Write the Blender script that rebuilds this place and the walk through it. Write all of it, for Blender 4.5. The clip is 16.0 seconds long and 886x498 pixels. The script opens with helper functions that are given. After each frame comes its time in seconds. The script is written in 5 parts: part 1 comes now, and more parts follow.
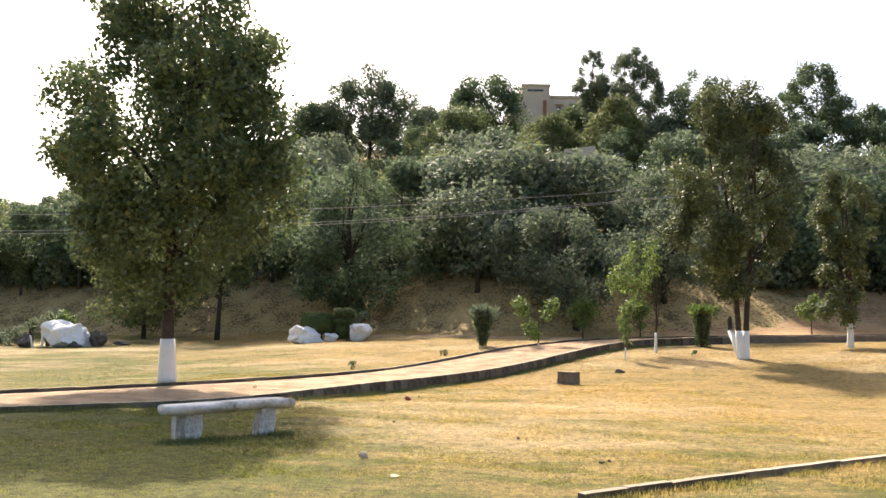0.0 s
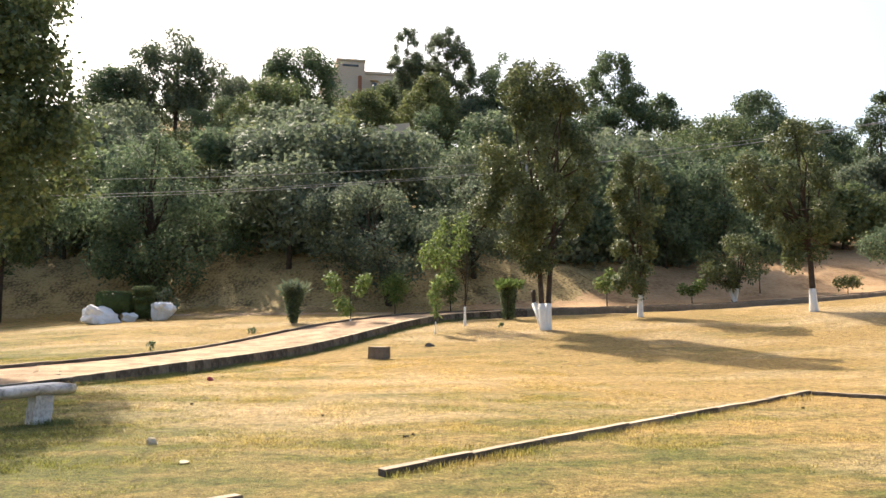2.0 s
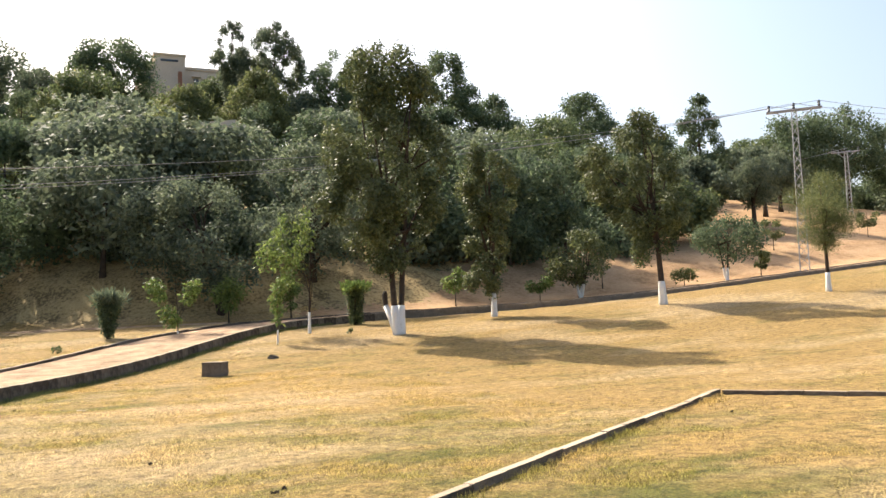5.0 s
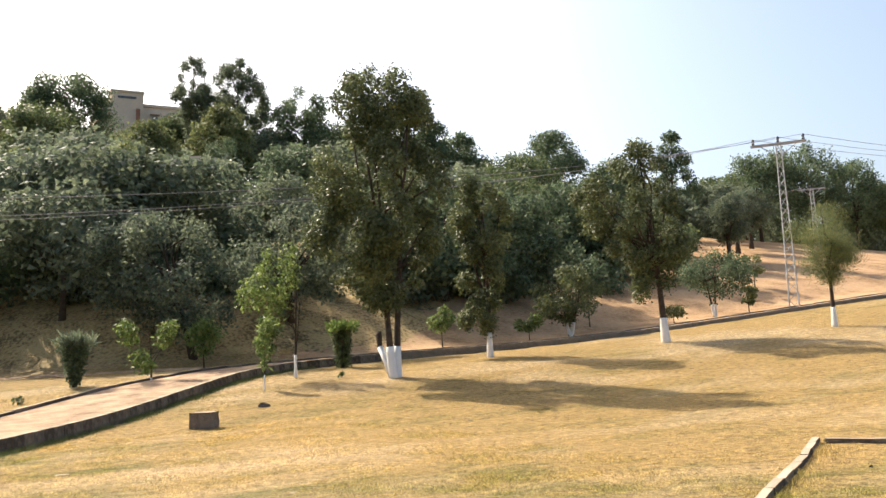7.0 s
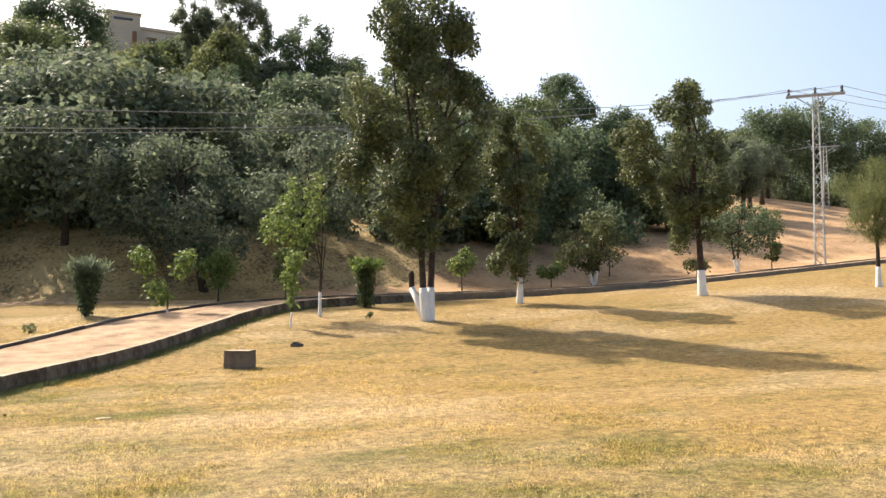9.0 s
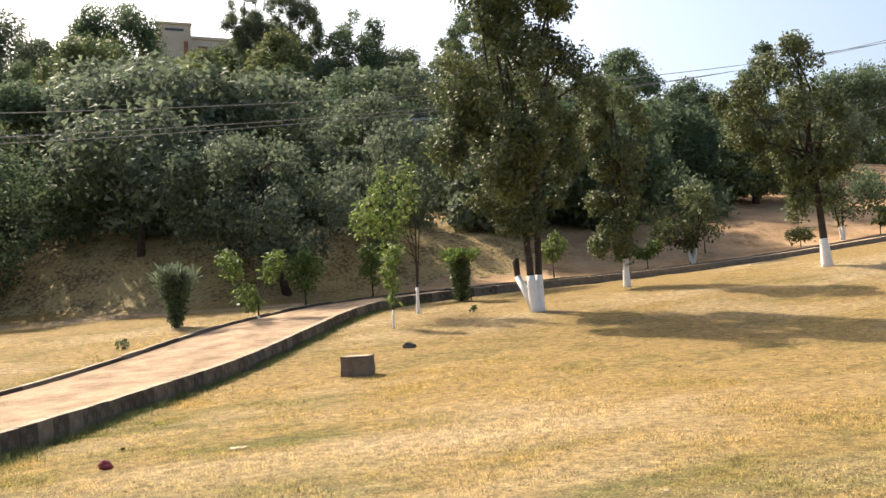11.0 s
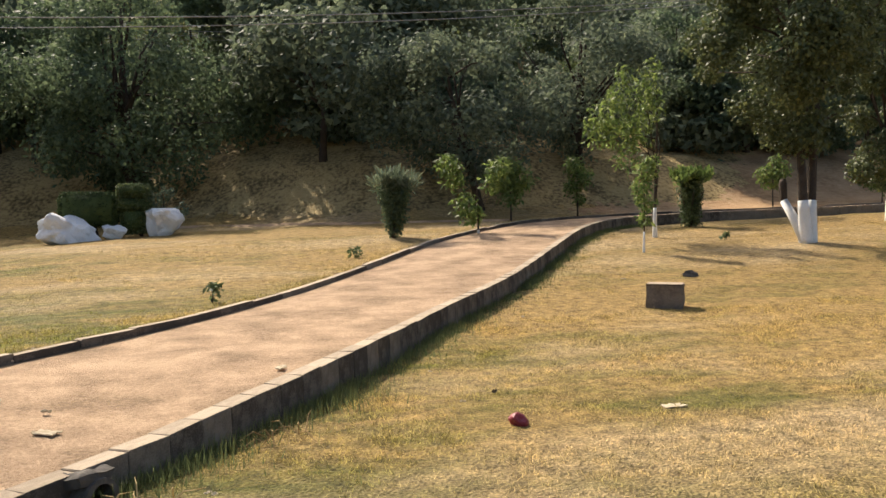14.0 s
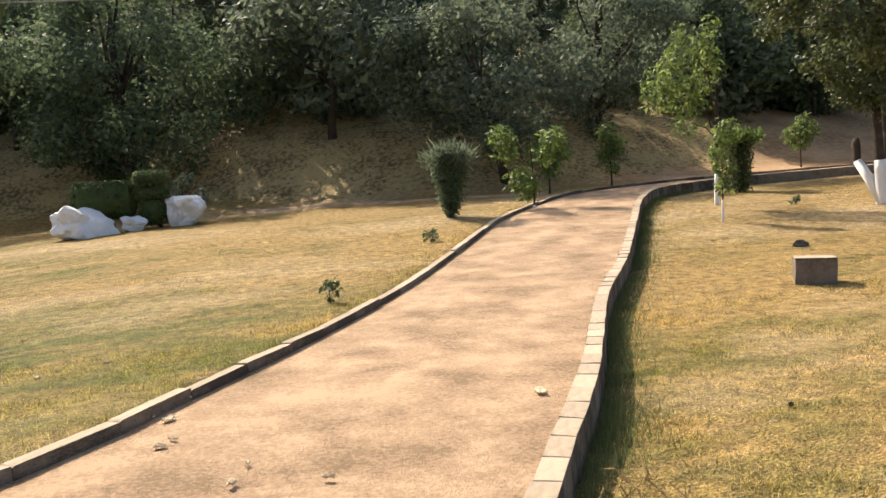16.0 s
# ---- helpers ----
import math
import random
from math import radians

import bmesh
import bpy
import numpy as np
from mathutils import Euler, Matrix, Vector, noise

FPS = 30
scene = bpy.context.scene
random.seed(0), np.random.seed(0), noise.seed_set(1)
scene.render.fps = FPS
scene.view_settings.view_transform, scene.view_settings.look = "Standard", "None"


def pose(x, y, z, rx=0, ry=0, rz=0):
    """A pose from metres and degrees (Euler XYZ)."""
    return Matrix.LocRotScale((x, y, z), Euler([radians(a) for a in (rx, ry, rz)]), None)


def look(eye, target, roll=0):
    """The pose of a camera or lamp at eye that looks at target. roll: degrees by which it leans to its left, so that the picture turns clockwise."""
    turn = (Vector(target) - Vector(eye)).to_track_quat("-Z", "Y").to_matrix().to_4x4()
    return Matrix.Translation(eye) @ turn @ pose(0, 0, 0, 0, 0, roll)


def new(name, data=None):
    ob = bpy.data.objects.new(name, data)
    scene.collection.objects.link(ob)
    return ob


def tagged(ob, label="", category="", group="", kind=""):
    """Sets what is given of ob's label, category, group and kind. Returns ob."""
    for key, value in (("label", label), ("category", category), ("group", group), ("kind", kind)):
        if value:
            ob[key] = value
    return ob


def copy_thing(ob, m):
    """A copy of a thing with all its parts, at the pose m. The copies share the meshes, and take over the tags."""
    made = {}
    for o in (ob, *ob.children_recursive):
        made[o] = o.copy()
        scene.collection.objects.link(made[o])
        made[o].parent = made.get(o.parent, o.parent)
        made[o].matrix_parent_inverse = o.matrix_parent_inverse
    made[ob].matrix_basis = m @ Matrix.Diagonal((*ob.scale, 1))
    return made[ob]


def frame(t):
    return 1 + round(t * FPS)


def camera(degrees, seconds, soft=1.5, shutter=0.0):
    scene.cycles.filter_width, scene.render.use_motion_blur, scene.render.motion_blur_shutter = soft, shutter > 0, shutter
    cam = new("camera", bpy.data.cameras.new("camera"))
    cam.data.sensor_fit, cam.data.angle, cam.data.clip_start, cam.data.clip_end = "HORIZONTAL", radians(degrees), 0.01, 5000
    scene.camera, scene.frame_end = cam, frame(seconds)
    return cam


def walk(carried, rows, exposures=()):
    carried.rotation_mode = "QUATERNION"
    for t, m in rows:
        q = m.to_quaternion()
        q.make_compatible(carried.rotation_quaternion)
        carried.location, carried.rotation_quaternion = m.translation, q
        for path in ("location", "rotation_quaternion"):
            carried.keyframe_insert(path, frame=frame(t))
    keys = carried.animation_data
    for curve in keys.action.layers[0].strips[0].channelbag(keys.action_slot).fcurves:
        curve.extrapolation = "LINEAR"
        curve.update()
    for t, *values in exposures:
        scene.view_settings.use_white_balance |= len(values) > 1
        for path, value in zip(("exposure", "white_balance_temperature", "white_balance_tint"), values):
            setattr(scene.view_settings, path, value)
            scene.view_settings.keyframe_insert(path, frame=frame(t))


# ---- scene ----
cam = camera(56.5, 16.0)
PATH = [
    (0, (0.441, -0.144, 1.524), (0.403, 1.845, 1.726), 1.1),
    (0.5, (0.454, -0.14, 1.53), (0.539, 1.848, 1.737), 1.1),
    (1, (0.449, -0.116, 1.515), (0.668, 1.861, 1.72), 0.3),
    (1.5, (0.475, -0.08, 1.517), (0.817, 1.883, 1.69), -0.3),
    (2, (0.618, 0.193, 1.486), (1.023, 2.145, 1.637), 0.1),
    (2.5, (0.702, 0.523, 1.479), (1.149, 2.466, 1.638), -0.1),
    (3, (0.715, 0.951, 1.502), (1.099, 2.907, 1.663), -1.5),
    (3.5, (0.782, 1.454, 1.485), (0.983, 3.438, 1.638), -0.4),
    (4, (0.775, 1.809, 1.491), (1.096, 3.777, 1.645), -0.2),
    (4.5, (0.73, 2.31, 1.452), (1.31, 4.218, 1.597), -2.0),
    (5, (0.743, 2.887, 1.459), (1.539, 4.715, 1.615), -2.1),
    (5.2, (0.766, 3.096, 1.475), (1.649, 4.884, 1.634), -2.4),
    (7.3, (0.166, 5.565, 1.513), (1.062, 7.335, 1.767), -2.7),
    (7.5, (0.125, 5.788, 1.523), (1.022, 7.559, 1.766), -1.7),
    (8, (-0.065, 6.315, 1.527), (0.875, 8.07, 1.713), -1.4),
    (10.3, (-0.629, 9.006, 1.536), (0.253, 10.799, 1.618), 0.45),
    (10.5, (-0.663, 9.227, 1.53), (0.211, 11.025, 1.602), -1.2),
    (11, (-0.799, 9.863, 1.521), (0.006, 11.691, 1.623), -3.8),
    (11.5, (-1.01, 10.519, 1.451), (-0.235, 12.361, 1.539), -3.8),
    (12, (-1.191, 11.161, 1.415), (-0.452, 13.019, 1.462), -2.8),
    (12.5, (-1.479, 11.805, 1.403), (-0.8, 13.686, 1.387), -2.2),
    (13, (-1.769, 12.449, 1.395), (-1.155, 14.353, 1.359), -0.4),
    (13.5, (-2.215, 12.963, 1.406), (-1.665, 14.885, 1.33), -0.5),
    (14, (-2.714, 13.427, 1.44), (-2.179, 15.353, 1.369), -0.7),
    (14.5, (-3.206, 13.984, 1.48), (-2.667, 15.91, 1.446), -1.2),
    (15, (-3.675, 14.469, 1.542), (-3.076, 16.376, 1.49), -3.3),
    (15.5, (-4.059, 15.024, 1.565), (-3.435, 16.923, 1.501), -3.3),
    (16, (-4.5, 15.318, 1.608), (-3.878, 17.213, 1.469), -3.1),
]
walk(cam, [(t, look(eye, target, roll)) for t, eye, target, roll in PATH], [(0.0, 1.08), (4.5, 1.04), (8.0, 0.96), (11.0, 0.9), (12.5, 0.64), (13.5, 0.5), (14.5, 0.58), (15.5, 0.78), (16.0, 0.76)])

# ---- world and sun ----
SUN_EL, SUN_AZ = 43.0, -18.0          # elevation; azimuth clockwise from +y
world = bpy.data.worlds.new("world")
scene.world = world
world.use_nodes = True
wn = world.node_tree.nodes
sky = wn.new("ShaderNodeTexSky")
sky.sky_type = "NISHITA"
sky.sun_disc = False
sky.sun_elevation, sky.sun_rotation = radians(SUN_EL), radians(SUN_AZ)
sky.dust_density, sky.air_density, sky.ozone_density = 5.0, 1.0, 1.0
world.node_tree.links.new(sky.outputs[0], wn["Background"].inputs[0])
wn["Background"].inputs[1].default_value = 0.14
sun = new("sun", bpy.data.lights.new("sun", "SUN"))
sun.data.energy, sun.data.angle, sun.data.color = 4.6, radians(0.55), (1.0, 0.88, 0.72)
to_sun = Vector((math.sin(radians(SUN_AZ)) * math.cos(radians(SUN_EL)), math.cos(radians(SUN_AZ)) * math.cos(radians(SUN_EL)), math.sin(radians(SUN_EL))))
sun.matrix_world = look(to_sun * 200, (0, 0, 0))


# ---- materials ----
def material(name, stops, scale=1.0, fine=40.0, rough=0.9, bump=0.3, bump_scale=60.0, spec=0.2, island=0.0, per_object=0.0, translucent=0.0, metal=0.0, mix_fine=0.35, depth=0.02, detail=5):
    """Colours from a broad noise and a fine one together, with a noise bump."""
    m = bpy.data.materials.new(name)
    m.use_nodes = True
    nt = m.node_tree
    n, l = nt.nodes, nt.links
    b = n["Principled BSDF"]
    b.inputs["Roughness"].default_value = rough
    b.inputs["Metallic"].default_value = metal
    b.inputs["Specular IOR Level"].default_value = spec
    tc = n.new("ShaderNodeTexCoord")
    big = n.new("ShaderNodeTexNoise")
    big.inputs["Scale"].default_value, big.inputs["Detail"].default_value, big.inputs["Roughness"].default_value = scale, detail, 0.62
    small = n.new("ShaderNodeTexNoise")
    small.inputs["Scale"].default_value, small.inputs["Detail"].default_value = fine, 4
    for t in (big, small):
        l.new(tc.outputs["Object"], t.inputs["Vector"])
    mix = n.new("ShaderNodeMix")
    mix.inputs["Factor"].default_value = mix_fine
    l.new(big.outputs["Fac"], mix.inputs["A"])
    l.new(small.outputs["Fac"], mix.inputs["B"])
    value = mix.outputs["Result"]
    for amount, node, out in ((island, "ShaderNodeNewGeometry", "Random Per Island"), (per_object, "ShaderNodeObjectInfo", "Random")):
        if amount:
            src = n.new(node)
            sub = n.new("ShaderNodeMath")
            sub.operation = "MULTIPLY_ADD"
            sub.inputs[1].default_value, sub.inputs[2].default_value = amount, -amount / 2
            l.new(src.outputs[out], sub.inputs[0])
            add = n.new("ShaderNodeMath")
            l.new(value, add.inputs[0])
            l.new(sub.outputs[0], add.inputs[1])
            value = add.outputs[0]
    ramp = n.new("ShaderNodeValToRGB")
    el = ramp.color_ramp.elements
    el[0].position, el[1].position = stops[0][0], stops[-1][0]
    el[0].color, el[1].color = (*stops[0][1], 1), (*stops[-1][1], 1)
    for p, c in stops[1:-1]:
        el.new(p).color = (*c, 1)
    l.new(value, ramp.inputs[0])
    l.new(ramp.outputs[0], b.inputs["Base Color"])
    if bump:
        bn = n.new("ShaderNodeTexNoise")
        bn.inputs["Scale"].default_value, bn.inputs["Detail"].default_value = bump_scale, 4
        l.new(tc.outputs["Object"], bn.inputs["Vector"])
        bp = n.new("ShaderNodeBump")
        bp.inputs["Strength"].default_value, bp.inputs["Distance"].default_value = bump, depth
        l.new(bn.outputs["Fac"], bp.inputs["Height"])
        l.new(bp.outputs[0], b.inputs["Normal"])
    if translucent:
        tr = n.new("ShaderNodeBsdfTranslucent")
        hs = n.new("ShaderNodeHueSaturation")
        hs.inputs["Value"].default_value = 1.45
        l.new(ramp.outputs[0], hs.inputs["Color"])
        l.new(hs.outputs[0], tr.inputs["Color"])
        ms = n.new("ShaderNodeMixShader")
        ms.inputs[0].default_value = translucent
        l.new(b.outputs[0], ms.inputs[1])
        l.new(tr.outputs[0], ms.inputs[2])
        l.new(ms.outputs[0], n["Material Output"].inputs["Surface"])
    return m


def turf(name, green, straw, bare, rough, bump, translucent, island):
    """Lawn: green and straw patches of two sizes, worn pale places, and fine tufts."""
    m = material(name, [(0.37, (0.38, 0.38, 0.37)), (0.46, (0.78, 0.78, 0.77)), (0.53, (1.06, 1.05, 1.02)), (0.63, (1.6, 1.56, 1.48))], scale=7.0, fine=38.0, rough=rough, bump=bump, bump_scale=45, depth=0.09, mix_fine=0.5, detail=8, island=island, translucent=translucent)
    nt = m.node_tree
    n, l = nt.nodes, nt.links
    ramp = next(x for x in n if x.type == "VALTORGB")
    tc = next(x for x in n if x.type == "TEX_COORD")
    fields = []
    for scale, detail, lo, hi in ((0.30, 4, 0.42, 0.56), (1.5, 6, 0.40, 0.58), (0.17, 5, 0.50, 0.64)):
        t = n.new("ShaderNodeTexNoise")
        t.inputs["Scale"].default_value, t.inputs["Detail"].default_value, t.inputs["Roughness"].default_value = scale, detail, 0.6
        stretch = n.new("ShaderNodeMapping")
        stretch.inputs["Rotation"].default_value, stretch.inputs["Scale"].default_value = (0, 0, radians(28)), (0.62, 1.3, 1)
        l.new(tc.outputs["Object"], stretch.inputs["Vector"])
        l.new(stretch.outputs[0], t.inputs["Vector"])
        r = n.new("ShaderNodeMapRange")
        r.inputs["From Min"].default_value, r.inputs["From Max"].default_value = lo, hi
        l.new(t.outputs["Fac"], r.inputs["Value"])
        fields.append(r.outputs[0])
    avg = n.new("ShaderNodeMix")
    avg.inputs["Factor"].default_value = 0.5
    l.new(fields[0], avg.inputs["A"])
    l.new(fields[1], avg.inputs["B"])
    place = n.new("ShaderNodeVectorMath")
    place.operation = "DOT_PRODUCT"
    place.inputs[1].default_value = (0.07, 0.04, 0)
    l.new(tc.outputs["Object"], place.inputs[0])
    drier = n.new("ShaderNodeMapRange")
    drier.inputs["From Min"].default_value, drier.inputs["From Max"].default_value = 0.25, 1.15
    drier.inputs["To Min"].default_value, drier.inputs["To Max"].default_value = -0.6, 0.5
    l.new(place.outputs["Value"], drier.inputs["Value"])
    dry = n.new("ShaderNodeMath")
    dry.use_clamp = True
    l.new(avg.outputs["Result"], dry.inputs[0])
    l.new(drier.outputs[0], dry.inputs[1])
    colour = None
    for fac, a, b in ((dry.outputs[0], green, straw), (fields[2], None, bare)):
        mx = n.new("ShaderNodeMix")
        mx.data_type = "RGBA"
        l.new(fac, mx.inputs[0])
        if a:
            mx.inputs[6].default_value = (*a, 1)
        else:
            l.new(colour, mx.inputs[6])
        mx.inputs[7].default_value = (*b, 1)
        colour = mx.outputs[2]
    mul = n.new("ShaderNodeVectorMath")
    mul.operation = "MULTIPLY"
    l.new(ramp.outputs[0], mul.inputs[0])
    l.new(colour, mul.inputs[1])
    for link in list(ramp.outputs[0].links):
        if link.to_node != mul:
            l.new(mul.outputs[0], link.to_socket)
    return m


M_GROUND = turf("dry_lawn", (0.15, 0.146, 0.036), (0.395, 0.265, 0.098), (0.50, 0.37, 0.20), 0.9, 1.0, 0.0, 0.0)
M_EARTH = material("orange_earth", [(0.38, (0.25, 0.155, 0.075)), (0.5, (0.40, 0.25, 0.13)), (0.62, (0.48, 0.32, 0.175))], scale=0.4, fine=5.0, bump=0.8, bump_scale=25, depth=0.04)
M_BANK = material("bank_of_dry_grass_and_soil", [(0.41, (0.13, 0.095, 0.043)), (0.48, (0.30, 0.215, 0.095)), (0.57, (0.44, 0.325, 0.15))], scale=0.7, fine=7.0, bump=1.0, bump_scale=14, depth=0.1, mix_fine=0.5, detail=8)
M_PATH = material("pink_earth", [(0.40, (0.25, 0.17, 0.10)), (0.46, (0.355, 0.24, 0.147)), (0.52, (0.43, 0.292, 0.18)), (0.58, (0.53, 0.37, 0.235))], scale=1.6, fine=34, bump=1.0, bump_scale=70, depth=0.03, mix_fine=0.33, detail=11)
# Kerb base colour is kept dark to paint in the shade on the sides.
M_KERB = material("weathered_kerb_lit_top", [(0.36, (0.075, 0.062, 0.05)), (0.48, (0.15, 0.125, 0.098)), (0.66, (0.24, 0.20, 0.155))], scale=3, fine=30, bump=0.5, bump_scale=40, per_object=0.25)


def sunlit_tops(m, colour):
    """Adds a pale colour to upward faces: sunlight painted on the stones' tops."""
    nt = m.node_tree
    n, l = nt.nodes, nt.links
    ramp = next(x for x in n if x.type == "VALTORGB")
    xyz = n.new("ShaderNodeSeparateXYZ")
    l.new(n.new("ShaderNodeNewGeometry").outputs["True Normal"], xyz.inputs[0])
    upward = n.new("ShaderNodeMapRange")
    upward.inputs["From Min"].default_value, upward.inputs["From Max"].default_value, upward.inputs["To Max"].default_value = 0.5, 0.9, 0.85
    l.new(xyz.outputs["Z"], upward.inputs["Value"])
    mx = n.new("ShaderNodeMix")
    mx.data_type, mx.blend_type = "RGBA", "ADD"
    l.new(upward.outputs[0], mx.inputs[0])
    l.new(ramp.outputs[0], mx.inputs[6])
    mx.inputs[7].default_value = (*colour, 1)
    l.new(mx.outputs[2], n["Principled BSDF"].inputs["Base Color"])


# sunlit top colour, added over the dark base
sunlit_tops(M_KERB, (0.34, 0.265, 0.185))
M_BARK = material("dark_brown_bark", [(0.3, (0.03, 0.023, 0.018)), (0.7, (0.09, 0.068, 0.052))], scale=5, fine=30, bump=0.9, bump_scale=25, depth=0.03)
M_WHITE = material("lime_wash", [(0.28, (0.55, 0.52, 0.47)), (0.42, (0.76, 0.75, 0.72)), (0.7, (0.82, 0.81, 0.79))], scale=4, fine=25, bump=0.5, bump_scale=25)
LEAF = dict(scale=0.6, fine=6, rough=0.55, bump=0, spec=0.3, island=0.5, per_object=0.12, mix_fine=0.4)
DULL = dict(LEAF, rough=0.65, spec=0.18)
M_LEAF_A = material("leaf_mid_green", [(0.25, (0.058, 0.084, 0.038)), (0.5, (0.098, 0.13, 0.054)), (0.74, (0.15, 0.178, 0.068)), (0.9, (0.25, 0.235, 0.09))], translucent=0.3, **LEAF)
M_LEAF_GLOSSY = material("leaf_glossy_olive", [(0.25, (0.06, 0.078, 0.034)), (0.5, (0.098, 0.118, 0.048)), (0.8, (0.16, 0.172, 0.066))], translucent=0.28, **dict(LEAF, rough=0.55, spec=0.32))
M_LEAF_DARK = material("leaf_dark_green", [(0.25, (0.056, 0.082, 0.048)), (0.5, (0.096, 0.132, 0.072)), (0.8, (0.155, 0.195, 0.1))], translucent=0.36, **DULL)
M_LEAF_GREY = material("leaf_grey_green", [(0.25, (0.074, 0.096, 0.064)), (0.5, (0.12, 0.147, 0.095)), (0.8, (0.185, 0.212, 0.125))], translucent=0.36, **DULL)
M_LEAF_FRESH = material("leaf_fresh_green", [(0.25, (0.075, 0.115, 0.03)), (0.5, (0.128, 0.18, 0.05)), (0.8, (0.21, 0.255, 0.075))], translucent=0.38, **LEAF)
M_LEAF_YELLOW = material("leaf_yellow_green", [(0.25, (0.085, 0.104, 0.042)), (0.5, (0.13, 0.152, 0.06)), (0.8, (0.20, 0.21, 0.085))], translucent=0.34, **DULL)
M_LEAF_BOX = material("clipped_box_leaf", [(0.25, (0.026, 0.042, 0.016)), (0.5, (0.045, 0.07, 0.025)), (0.8, (0.085, 0.115, 0.038))], translucent=0.15, **DULL)
M_ROCK_WHITE = material("white_painted_rock", [(0.25, (0.45, 0.38, 0.32)), (0.4, (0.76, 0.74, 0.72)), (0.7, (0.83, 0.82, 0.81))], scale=1.5, fine=12, bump=0.8, bump_scale=8, depth=0.06)
M_ROCK_DARK = material("dark_rock", [(0.3, (0.05, 0.045, 0.04)), (0.7, (0.16, 0.14, 0.12))], scale=3, fine=20, bump=0.8, bump_scale=10, depth=0.05)
M_BLOCK = material("weathered_concrete_block", [(0.3, (0.10, 0.08, 0.062)), (0.7, (0.24, 0.20, 0.16))], scale=4, fine=25, bump=0.7, bump_scale=30)
M_STEEL = material("galvanised_steel", [(0.3, (0.26, 0.265, 0.27)), (0.7, (0.40, 0.405, 0.41))], scale=4, fine=30, rough=0.65, metal=0.2, bump=0.1)
M_WIRE = material("aluminium_wire", [(0.3, (0.22, 0.22, 0.22)), (0.7, (0.32, 0.32, 0.32))], rough=0.6, metal=0.3, bump=0)
M_BUILDING = material("sand_plaster", [(0.3, (0.50, 0.41, 0.32)), (0.7, (0.64, 0.55, 0.45))], scale=0.4, fine=5, bump=0.2, bump_scale=10)
M_BRICKRED = material("red_brown_panel", [(0.3, (0.26, 0.12, 0.08)), (0.7, (0.34, 0.17, 0.11))], scale=1, fine=6, bump=0.1)
M_GLASSDARK = material("dark_window", [(0.3, (0.03, 0.035, 0.04)), (0.7, (0.06, 0.065, 0.07))], rough=0.15, spec=0.6, bump=0)
M_WOOD = material("white_washed_cement_log", [(0.34, (0.22, 0.19, 0.16)), (0.43, (0.46, 0.43, 0.39)), (0.52, (0.62, 0.59, 0.55)), (0.68, (0.70, 0.68, 0.64))], scale=2.6, fine=20, bump=0.8, bump_scale=20, mix_fine=0.25)
M_PAPER = material("pale_litter", [(0.3, (0.44, 0.345, 0.21)), (0.7, (0.66, 0.57, 0.42))], scale=10, fine=40, bump=0.2)
M_RED = material("dark_red_wrapper", [(0.3, (0.16, 0.02, 0.03)), (0.7, (0.30, 0.05, 0.06))], scale=12, fine=40, rough=0.4, bump=0.3)
M_DRY = material("dry_leaf", [(0.3, (0.30, 0.19, 0.08)), (0.7, (0.52, 0.38, 0.18))], scale=12, fine=40, bump=0.3, per_object=0.4)
M_GRASS = turf("grass_blades", (0.205, 0.208, 0.05), (0.455, 0.335, 0.128), (0.56, 0.43, 0.24), 0.8, 0.0, 0.4, 0.3)


# ---- lie of the land ----
def soft(v, w=1.0):
    return w * np.logaddexp(0, np.asarray(v, float) / w)


def step(a, b, v):
    q = np.clip((np.asarray(v, float) - a) / (b - a), 0, 1)
    return q * q * (3 - 2 * q)


def spline(points, per=8):
    """A smooth line through plan points."""
    p = np.array([points[0], *points, points[-1]], float)
    out = []
    for i in range(1, len(p) - 2):
        for t in np.linspace(0, 1, per, endpoint=False):
            a, b, c, d = p[i - 1:i + 3]
            out.append(0.5 * (2 * b + (c - a) * t + (2 * a - 5 * b + 4 * c - d) * t * t + (3 * b - a - 3 * c + d) * t ** 3))
    return np.array(out + [p[-1]])


KERB_R = spline([(-30, -2), (-22, 4.0), (-16, 8.4), (-12, 11.3), (-9.5, 13.0), (-7.5, 14.4), (-5.9, 15.75), (-4.4, 17.0), (-3.2, 18.3), (-2.4, 19.45), (-1.5, 20.8), (0.3, 23.8), (2.0, 26.2), (4.2, 29.5), (6.5, 32.9), (8.6, 35.3), (11, 36.6), (14, 37.0), (22, 36.6), (34, 35.4), (60, 30)])
KERB_L = spline([(-32, 1), (-24, 7.2), (-18, 11.6), (-14, 14.4), (-11.5, 16.1), (-9.4, 17.5), (-8.0, 18.35), (-6.6, 19.2), (-5.3, 20.35), (-4.5, 21.5), (-3.6, 22.8), (-1.7, 25.7), (0.2, 28.7), (2.2, 31.7), (4.3, 34.2), (6.5, 36.6), (9.5, 38.4), (13.5, 39.2), (22, 38.9), (34.5, 37.7), (61, 32.5)])


def side(line, x, y):
    """Signed distance to a plan line: positive on its far (left-hand) side."""
    best = np.full(np.shape(x), 1e9)
    sign = np.ones(np.shape(x))
    for a, b in zip(line[:-1], line[1:]):
        d = b - a
        q = np.clip(((x - a[0]) * d[0] + (y - a[1]) * d[1]) / (d @ d), 0, 1)
        dx, dy = x - a[0] - q * d[0], y - a[1] - q * d[1]
        r = np.hypot(dx, dy)
        near = r < best
        best = np.where(near, r, best)
        sign = np.where(near, np.where(d[0] * dy - d[1] * dx >= 0, 1, -1), sign)
    return best * sign


